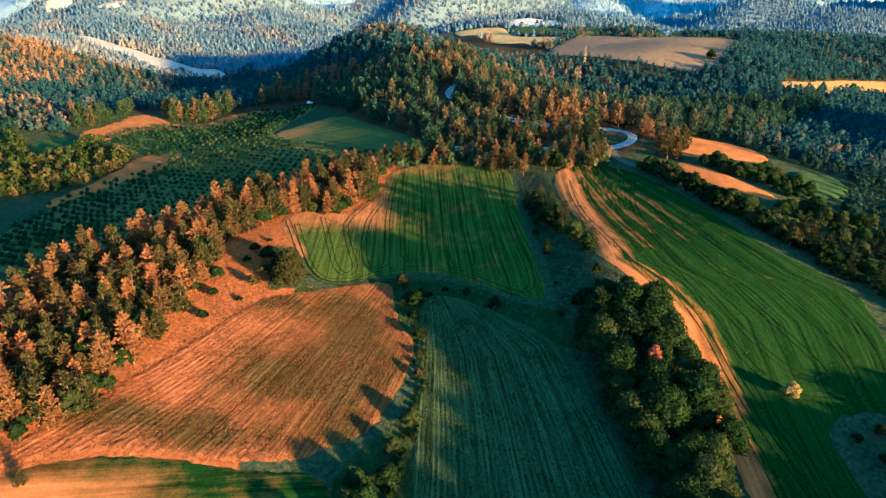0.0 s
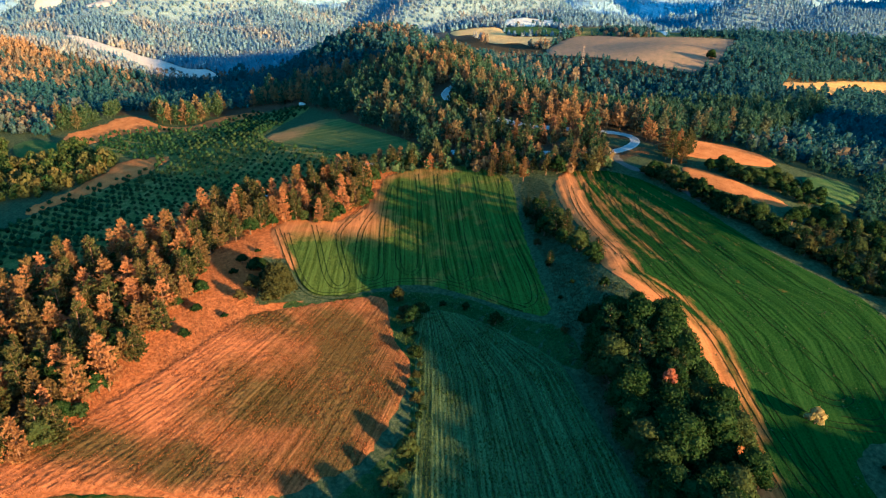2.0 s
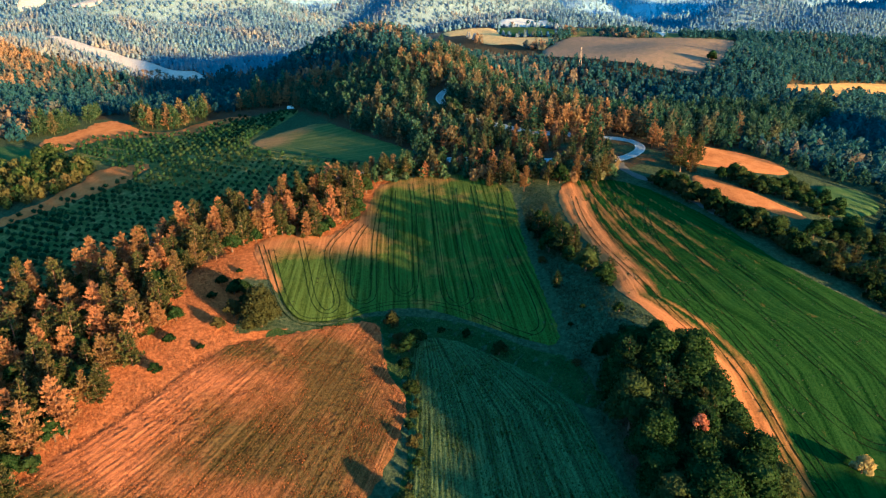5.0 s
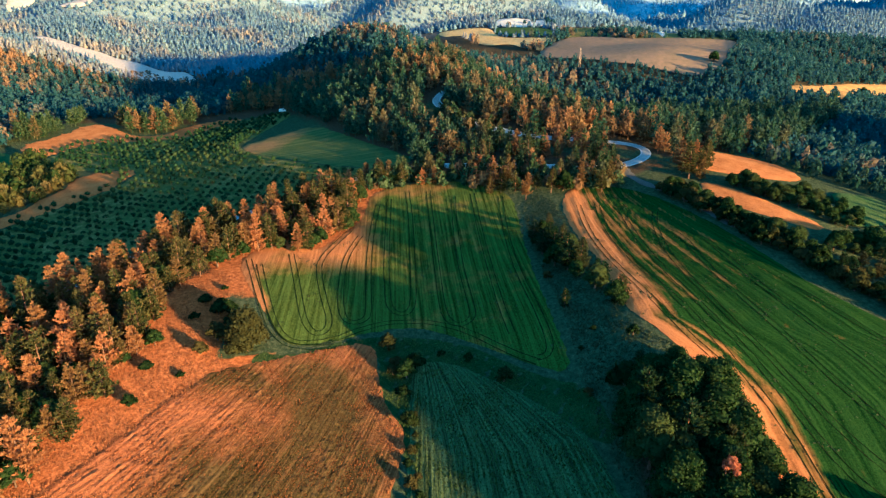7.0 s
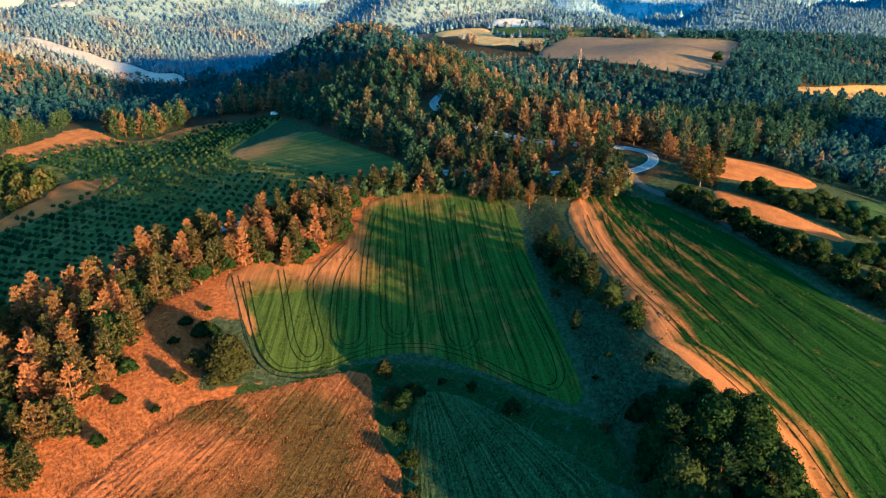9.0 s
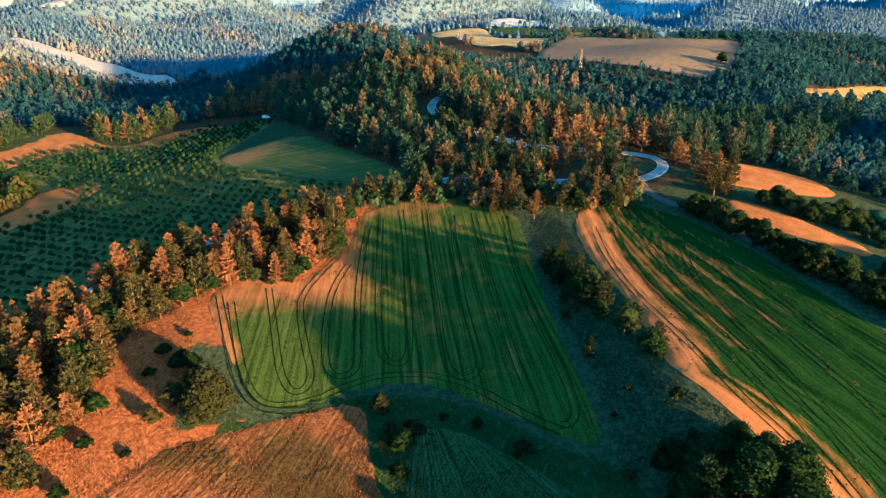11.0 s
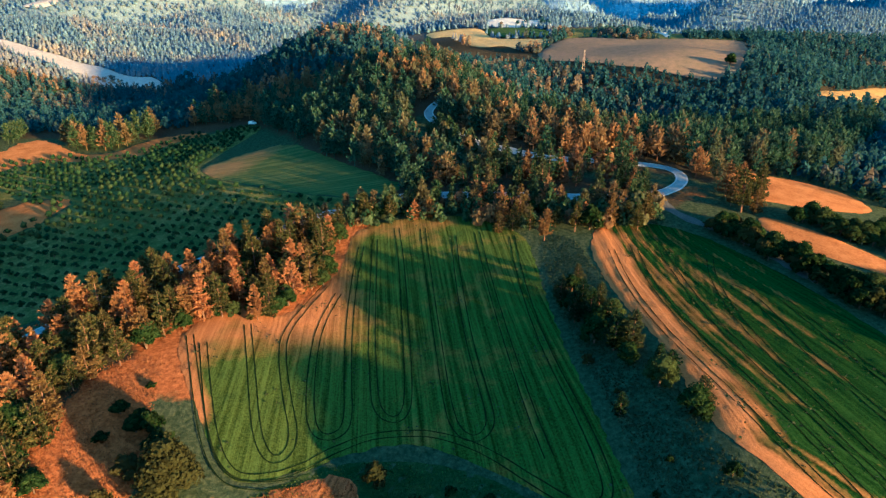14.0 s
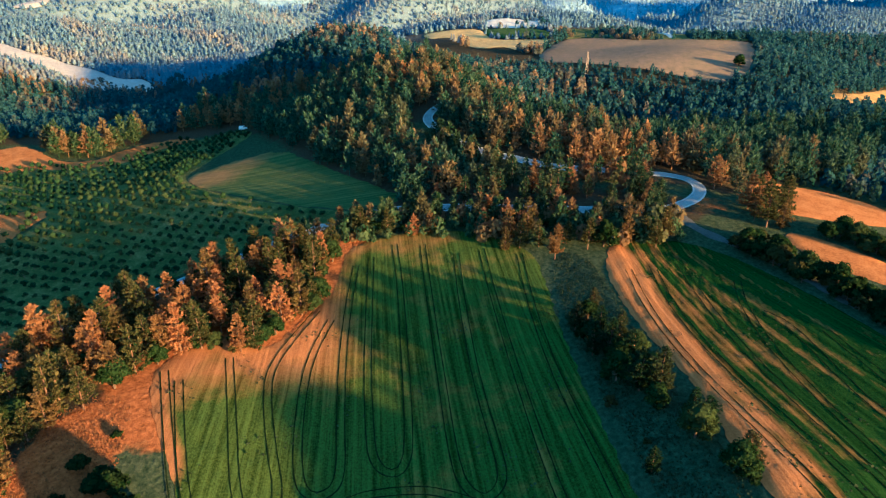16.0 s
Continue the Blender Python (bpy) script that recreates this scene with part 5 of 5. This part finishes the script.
for line, rows_deep in (([(-38, 291.5), (-25, 295), (-4, 291), (11, 287), (30, 281), (48, 277), (60, 275.5), (68, 276), (75, 278)], 3), ([(73, 305.5), (59, 307.5), (47, 309.5)], 2),
                        ([(22, 321), (12, 329), (3, 337), (-6, 350)], 2), ([(-1, 378), (8, 396), (13, 410)], 2)):
    pts = np.array(line, float)
    seg = np.r_[0, np.cumsum(np.hypot(*np.diff(pts, axis=0).T))]
    for row in range(rows_deep):
        at = np.arange(1.5 * row, seg[-1], 3.9) + prng.normal(0, 0.7, len(np.arange(1.5 * row, seg[-1], 3.9)))
        screen += list(zip(np.interp(at, seg, pts[:, 0]) + prng.normal(0, 0.8, len(at)), np.interp(at, seg, pts[:, 1]) - 2.8 * row + prng.normal(0, 0.8, len(at))))
screen = off_bend([p for p in screen if prng.random() < 0.85])
wood_of("roadside_pines", screen, [quad_pine(s) for s in (88, 89, 90)], M_PINE_BELT, "pines along the near side of the road", "wood", 154, 0.42, 0.82)


bushes = np.concatenate([screen + prng.normal(0, 0.9, (len(screen), 2)), screen + prng.normal(0, 1.2, (len(screen), 2)) - (0, 2.0)])
bushes = bushes[(to_edge(ROAD, bushes[:, 0], bushes[:, 1], False)[0] > 3.0) & ~inside(CENTRE, bushes[:, 0], bushes[:, 1]) & ~inside(RIGHT, bushes[:, 0], bushes[:, 1])]
head = scatter([(-40.4, 280.4), (-7.8, 279.8), (23.5, 266.6), (41.2, 262.2), (74.5, 259.4), (76.4, 265.8), (53.3, 267.4), (18.1, 278.2), (-28.8, 285.2)], 3.7, 158, 0.85)
bushes = np.concatenate([bushes, head[to_edge(ROAD, head[:, 0], head[:, 1], False)[0] > 3.2]])
bushes = off_bend(bushes)
wood_of("roadside_bushes", bushes, ROUND_TUFTS, M_PINE_BELT, "dark bushes along the near side of the road", "bushes", 157, 0.34, 0.72)


CREST_GAP = [(-32, 795), (-27, 700), (-8, 612), (40, 588), (95, 576), (75, 616), (62, 668), (30, 672), (10, 755)]
CREST_LOW = [(-32, 640), (-8, 612), (40, 588), (110, 572), (190, 490), (170, 470), (80, 535), (-40, 550)]


def free(spots):
    """Leaves out what would stand in a field."""
    m = np.ones(len(spots), bool)
    for poly in (STRAW, PLATEAU, YOUNG, WHITE, BROWN, GOLD, VALLEY, OLIVE, SOIL_FAR, SOIL_NEAR, MEADOW, SMALL_GREEN, STRIP_UPPER, STRIP_LOWER, PATCH, *CLEARINGS, *FAR_PLOTS):
        m &= ~inside(rounded(poly), spots[:, 0], spots[:, 1])
    m &= ~inside(CREST_GAP, spots[:, 0], spots[:, 1])
    m &= to_edge(ROAD, spots[:, 0], spots[:, 1], False)[0] > 4
    return spots[m]


MID = [(-479.8, 439.9), (-157.6, 460.7), (-159.1, 496.6), (170.2, 408.1), (250, 420), (157.8, 318), (132.7, 311.6), (160.9, 286.7), (197.2, 257.1), (259.9, 180), (420, 160), (620, 300), (679.9, 479.9), (680.4, 700.5), (-679, 699.1)]
mid = free(scatter(MID, 5.0, 161, 0.93))
crest = inside(CREST_LOW, mid[:, 0], mid[:, 1])
wood_of("crest_wood", mid[crest], MID_PINES, M_PINE_HAZE, "low young pines below the plateau fields", "wood", 208, 0.25, 0.5)
mid = mid[~crest]
wood_of("slope_wood", slope[40:], [quad_pine(s) for s in (84, 85, 86, 87)], M_PINE_SLOPE, "pines of the wooded hill, rust and dark green", "wood", 153, 0.6, 1.1)
wood_of("pine_wood", mid, MID_PINES, M_PINE_HAZE, "pine wood covering the hills in rust and dark green", "wood", 162, 0.46, 0.88)
wood_of("strip_wood", free(scatter([(108.3, 300.9), (127, 295.4), (148.2, 282.7), (175.3, 262.3), (157.6, 229.1), (146.4, 231.1), (144.9, 219), (174.2, 164.4), (259.9, 180), (197.2, 257.1), (163, 287.1), (134.6, 311.8)], 5.6, 155, 0.92)), FAR_PINES, M_PINE_SHADE, "dark pines around the small fields", "wood", 156, 0.42, 0.72)
LEFT_ROUND = [(-297.9, 367.4), (-285.8, 371.8), (-253.6, 335.2), (-231.0, 334.6), (-237.4, 363.1), (-212.6, 368.1), (-192.6, 335.0), (-183.8, 290.2), (-204.9, 280.4), (-230.6, 275.1), (-330, 300), (-330, 340)]
wood_of("round_tree_wood", free(scatter(LEFT_ROUND, 5.6, 163, 0.95)), ROUND_TUFTS, M_ROUND, "clump of round yellow-green trees beside the grove", "wood", 164, 0.6, 0.95)
PINE_ROWS = [[(-268.1, 395.1), (-255.9, 397.6), (-247.6, 406.9), (-249.1, 438.1), (-253.7, 451.1), (-252.2, 419.9), (-260.4, 410.6), (-272.7, 408.1)], [(-215.0, 423.3), (-200.5, 412.2), (-183.9, 415.6), (-179.2, 430.4), (-174.4, 449.7), (-179.0, 462.7), (-183.8, 443.4), (-188.5, 428.6), (-205.1, 425.2), (-219.6, 436.3)]]
row_spots = np.concatenate([scatter(PINE_ROWS[0], 4.2, 165), scatter(PINE_ROWS[1], 4.2, 166)])
wood_of("pine_row", row_spots, [quad_pine(s) for s in (91, 92)], M_PINE_BELT, "rows of orange-lit pines above the grove", "wood", 168, 0.75, 1.25)
wood_of("valley_wood", free(scatter([(-479.8, 439.9), (-479.9, 329.9), (-337.1, 327.6), (-288.4, 424.5)], 5.0, 167)), MID_PINES, M_PINE_SHADE, "dark wood in the valley beside the grove", "wood", 169, 0.5, 0.9)
LEFT_WOOD = [(-395.6, 502.9), (-350.0, 514.1), (-275.2, 416.9), (-261.3, 384.1), (-289.9, 389.2), (-323.7, 403.0), (-360, 360), (-400, 430)]
wood_of("left_wood", free(scatter(LEFT_WOOD, 5.2, 205, 0.95)), MID_PINES, M_PINE_HAZE, "dark green wood above the round trees", "wood", 206, 0.5, 0.95)
FARWOOD = [(-750, 700), (680, 700), (1050, 1100), (-1050, 1100)]
wood_of("far_wood", free(scatter(FARWOOD, 5.4, 171, 0.95)), FAR_CONES, M_WOOD_HAZE, "far hillside woods, coloured blue for haze", "wood", 172, 0.45, 0.85, 0.3, False)
FARTHEST = [(-1050, 1100), (1050, 1100), (1650, 1750), (-1500, 1750)]
wood_of("farthest_wood", free(scatter(FARTHEST, 9.5, 173, 0.92)), DISTANT_CONES, M_WOOD_HAZE, "distant wooded ridges, coloured blue for haze", "wood", 174, 0.7, 1.2, 0.3, False)
wood_of("horizon_wood", scatter([(-1500, 1750), (1650, 1750), (2600, 3400), (-2300, 3400)], 19.0, 175, 0.95), DISTANT_CONES, M_WOOD_FAR_HAZE, "woods on the farthest ridges, coloured pale blue for haze", "wood", 176, 1.2, 1.9, 0.2, False)
# Mostly unseen woods, added to shade the lower end of the long field.
wood_of("corner_wood", scatter([(102.7, 89.8), (116.6, 117.2), (149.5, 117.8), (159.9, 90)], 5.5, 185, 0.9), ROUND_TUFTS, M_PINE_BELT, "mostly unseen wood added to shade the lower end of the long field", "wood", 186, 0.65, 0.95)
wood_of("lower_corner_wood", scatter([(101.8, 86.8), (159.9, 87), (175, 30), (104, 20)], 5.5, 198, 0.92), ROUND_TUFTS, M_PINE_BELT, "unseen wood below the long field, added for its shade", "wood", 199, 0.9, 1.25)
wood_of("field_copse", scatter([(-366.7, 738.1), (-351.2, 751.1), (-322.4, 722.1), (-331.4, 709)], 4.5, 187, 0.9), ROUND_TUFTS, M_PINE_HAZE, "small dark copse in the long stubble field", "copse", 188, 0.25, 0.5)
wood_of("lone_pale_tree", np.array([(-235.9, 663.7)]), ROUND_TUFTS, M_PINE_HAZE, "tall round pale tree above the wood", "tree", 189, 2.0, 2.0)
# plateau trees
plant("oak_tree", OAKS[1], 202.2, 511.5, 0.9, 0.6, "round dark tree alone in the brown field", "tree", "")
plant("oak_tree", OAKS[2], 312.8, 497.0, 0.9, 0.6, "round dark tree alone in the golden field", "tree", "")
plateau_spots = [scatter([(123, 750), (151, 760), (137, 692), (117, 698)], 8.0, 181, 0.55), scatter([(159, 750), (232, 800), (211, 690), (190, 646), (155, 681)], 7.5, 185, 0.7),
                 scatter([(233, 664), (297, 665), (300, 690), (240, 700)], 6.0, 183, 0.9), scatter([(60, 768), (132, 762), (150, 790), (120, 800), (70, 785)], 14, 184, 0.5)]
wood_of("plateau_grove", np.concatenate(plateau_spots), ROUND_TUFTS, M_PINE_HAZE, "scattered round trees between the plateau fields", "wood", 182, 0.5, 0.8)


def mast(x, y):
    """A slender lattice mast."""
    top = new("lattice_mast")
    z = float(height(x, y))
    top.matrix_world = pose(x, y, z - 0.3)
    for k in range(4):
        sx, sy = (1, 1, -1, -1)[k], (1, -1, -1, 1)[k]
        leg = new("leg", mesh_of("mast_leg", *tube([(0.9 * sx, 0.9 * sy, 0), (0.25 * sx, 0.25 * sy, 16)], [0.07, 0.05], 4), M_STEEL))
        leg.parent = top
    for j in range(7):
        q = j / 7
        w0, w1, z0, z1 = 0.9 - 0.65 * q, 0.9 - 0.65 * (q + 1 / 7), 16 * q, 16 * (q + 1 / 7)
        br = new("brace", mesh_of("mast_brace", *joined([tube([(w0 * a, w0 * b, z0), (w1 * c, w1 * d, z1)], [0.03, 0.03], 4) for a, b, c, d in ((1, 1, 1, -1), (1, -1, -1, -1), (-1, -1, -1, 1), (-1, 1, 1, 1))]), M_STEEL))
        br.parent = top
    return tagged(top, "thin steel lattice mast above the wood", "mast")


mast(103.0, 526.0)


def boxed(size, centre, taper=0.0, bevel=0.08):
    """A bevelled block that narrows upwards."""
    bm = bmesh.new()
    bmesh.ops.create_cube(bm, size=1.0)
    for v in bm.verts:
        k = 1 - taper * (v.co.z + 0.5)
        v.co = Vector((v.co.x * size[0] * k + centre[0], v.co.y * size[1] * k + centre[1], v.co.z * size[2] + centre[2]))
    bmesh.ops.bevel(bm, geom=bm.edges[:], offset=bevel, segments=2, affect="EDGES")
    me = bpy.data.meshes.new("block")
    bm.to_mesh(me)
    bm.free()
    return me


def plain(name, colour, rough):
    m, nt, b = material(name)
    p = place_coord(nt)
    nt.links.new(ramp(nt, noise_tex(nt, p, 3.0), [(0.3, tuple(0.8 * c for c in colour)), (0.7, colour)]), b.inputs["Base Color"])
    b.inputs["Roughness"].default_value = rough
    b.inputs["Specular IOR Level"].default_value = 0.4
    return m


M_WHITE_PAINT = plain("white_paint", (0.80, 0.80, 0.78), 0.35)
M_GLASS_DARK = plain("tinted_glass", (0.03, 0.035, 0.04), 0.1)
M_RUBBER = plain("rubber", (0.03, 0.03, 0.03), 0.8)


def parked_van(x, y, turn):
    """A small white van with a glazed cab and four wheels."""
    van = new("parked_van")
    van.matrix_world = pose(x, y, float(height(x, y)) + 0.15, rz=turn)
    pieces = [("body", boxed((4.6, 1.8, 1.0), (0, 0, 0.85), 0.03, 0.12), M_WHITE_PAINT), ("roof", boxed((3.4, 1.65, 0.85), (-0.5, 0, 1.75), 0.10, 0.12), M_WHITE_PAINT),
              ("windscreen", boxed((0.12, 1.4, 0.55), (1.18, 0, 1.72), 0.05, 0.03), M_GLASS_DARK)]
    for s in (-1, 1):
        pieces.append(("side_window", boxed((0.9, 0.06, 0.45), (0.45, 0.79 * s, 1.75), 0.0, 0.02), M_GLASS_DARK))
    for wx in (-1.45, 1.45):
        for s in (-1, 1):
            v, fc = tube([(wx, 0.72 * s, 0.33), (wx, 0.92 * s, 0.33)], [0.33, 0.33], 12)
            pieces.append(("wheel", mesh_of("wheel", v, list(fc) + [tuple(range(11, -1, -1)), tuple(range(12, 24))], None), M_RUBBER))
    for nm, me, mat in pieces:
        me.materials.clear()
        me.materials.append(mat)
        new(nm, me).parent = van
    return tagged(van, "small white van parked on grass above the olive grove", "van")


parked_van(-112.7, 438.4, 25)


# ---------------------------------------------------------------- rough growth
def tufts(name, poly, count, tall, wide, mat, label, seed, clear=0.5, lift=0.2, lane=None, gap=1.2, ripe=None):
    """Many small upright tufts of stalks over an outline."""
    rng = np.random.default_rng(seed)
    poly = rounded(poly)
    xs, ys = [q[0] for q in poly], [q[1] for q in poly]
    X, Y = rng.uniform(min(xs), max(xs), count * 3), rng.uniform(min(ys), max(ys), count * 3)
    m = inside(poly, X, Y) & (to_edge(poly, X, Y)[0] > clear) & (rng.random(len(X)) < 0.35 + 0.65 * smooth(-0.5, 0.5, wavy(X, Y, 0.16)))
    X, Y = X[m][:count], Y[m][:count]
    n = len(X)
    if lane:
        u = lane(X, Y)
        gx_, gy_ = (lane(X + 0.1, Y) - u) / 0.1, (lane(X, Y + 0.1) - u) / 0.1
        move = (np.round(u / gap) * gap + rng.normal(0, 0.16, n) - u) * (rng.random(n) < 0.6) / (gx_ ** 2 + gy_ ** 2)
        X, Y = X + move * gx_, Y + move * gy_
    Z = height(X, Y) + lift
    a, w, h = rng.uniform(0, 6.28, n), wide * rng.uniform(0.6, 1.3, n), tall * rng.uniform(0.5, 1.3, n)
    V = np.empty((n, 5, 3))
    for k in range(4):
        V[:, k] = np.stack([X + w * np.cos(a + 1.57 * k), Y + w * np.sin(a + 1.57 * k), Z], -1)
    V[:, 4] = np.stack([X + 0.6 * w * np.cos(a * 3), Y + 0.6 * w * np.sin(a * 3), Z + h], -1)
    F = np.array([(0, 1, 4), (1, 2, 4), (2, 3, 4), (3, 0, 4)])[None] + 5 * np.arange(n)[:, None, None]
    tint = rng.random(n)
    if ripe:
        tint = np.clip(1.10 - ripe(X, Y, 0) + 0.45 * (tint - 0.5), 0, 1)
    me = mesh_of(name, V.reshape(-1, 3), F.reshape(-1, 3), mat, [("tint", np.repeat(tint, 5))])
    return tagged(new(name, me), label, "grass", kind="stuff")


M_TUFT = leaf_material("straw_tufts", (0.10, 0.036, 0.011), (0.46, 0.158, 0.048), (0.070, 0.041, 0.012), 0.45, "tint")
M_GRASS = leaf_material("rough_grass_tufts", (0.020, 0.030, 0.012), (0.072, 0.084, 0.038), (0.080, 0.080, 0.040), 0.25, "tint")
M_DRYGRASS = leaf_material("dry_grass_tufts", (0.16, 0.058, 0.018), (0.34, 0.125, 0.040), (0.20, 0.090, 0.030), 0.3, "tint")
M_CROPTUFT = leaf_material("crop_tufts", (0.016, 0.030, 0.007), (0.095, 0.132, 0.032), (0.090, 0.102, 0.028), 0.3, "tint")
tufts("straw_stalks", WHEAT, 44000, 0.36, 0.105, M_TUFT, "rough standing straw of the ripe field", 191, 0.5, 0.05, wheat_lane, 1.257, wheat_ripe_shade)
tufts("straw_clumps", WHEAT, 5000, 0.40, 0.20, M_TUFT, "coarse clumps of leaning ripe straw", 207, 0.6, 0.02, wheat_lane, 1.257, wheat_ripe_shade)
tufts("dry_bank_grass", BANK, 14000, 0.30, 0.13, M_DRYGRASS, "dry orange grass on the bank", 192, 0.3, 0.0)
tufts("crop_rows", LOWER_CENTRE, 26000, 0.42, 0.20, M_CROPTUFT, "dense dark green crop leaves", 193, 0.8, 0.22, low_lane, 1.208)
GULLY = [(25.3, 262.7), (39.4, 259.9), (39.5, 208.3), (40.7, 183.9), (39.4, 167.2), (54.8, 150.8), (37.9, 143.2), (35.9, 124.8), (36.6, 109.5), (41.7, 91.4), (39.7, 91.5), (33.4, 118.8), (27.3, 140), (27.2, 153.9), (26.9, 186.3), (24.6, 225.6)]
tufts("baulk_grass", BAULK, 6000, 0.28, 0.16, M_CROPTUFT, "rough green grass on the baulks", 197, 0.4, 0.05)
tufts("rough_grass", GULLY, 8000, 0.30, 0.2, M_GRASS, "rough dark grass in the gully", 194, 0.2, 0.0)


def weed_spots(name, poly, spots, seed):
    """Dark patches of weeds standing in a crop."""
    rng = np.random.default_rng(seed)
    xs, ys = [q[0] for q in poly], [q[1] for q in poly]
    cx, cy = rng.uniform(min(xs), max(xs), spots * 3), rng.uniform(min(ys), max(ys), spots * 3)
    m = inside(poly, cx, cy)
    cx, cy = cx[m][:spots], cy[m][:spots]
    V, F, n = [], [], 0
    for x, y in zip(cx, cy):
        k = rng.integers(4, 16)
        px, py = x + rng.normal(0, 1.3, k), y + rng.normal(0, 1.6, k)
        c = np.stack([px, py, height(px, py) + 0.34], -1)
        v, f = quads(c, rng.normal(0, 0.4, (k, 3)) + (0, 0, 1), rng.uniform(0.12, 0.32, k), rng)
        V.append(v)
        F.append(f + n)
        n += len(v)
    me = mesh_of(name, np.concatenate(V), np.concatenate(F), M_GRASS, [("tint", rng.random(n))])
    return tagged(new(name, me), "dark weeds standing in the green crop", "weeds", kind="stuff")


weed_spots("weeds", RIGHT, 150, 195)
weed_spots("weeds", CENTRE, 70, 196)
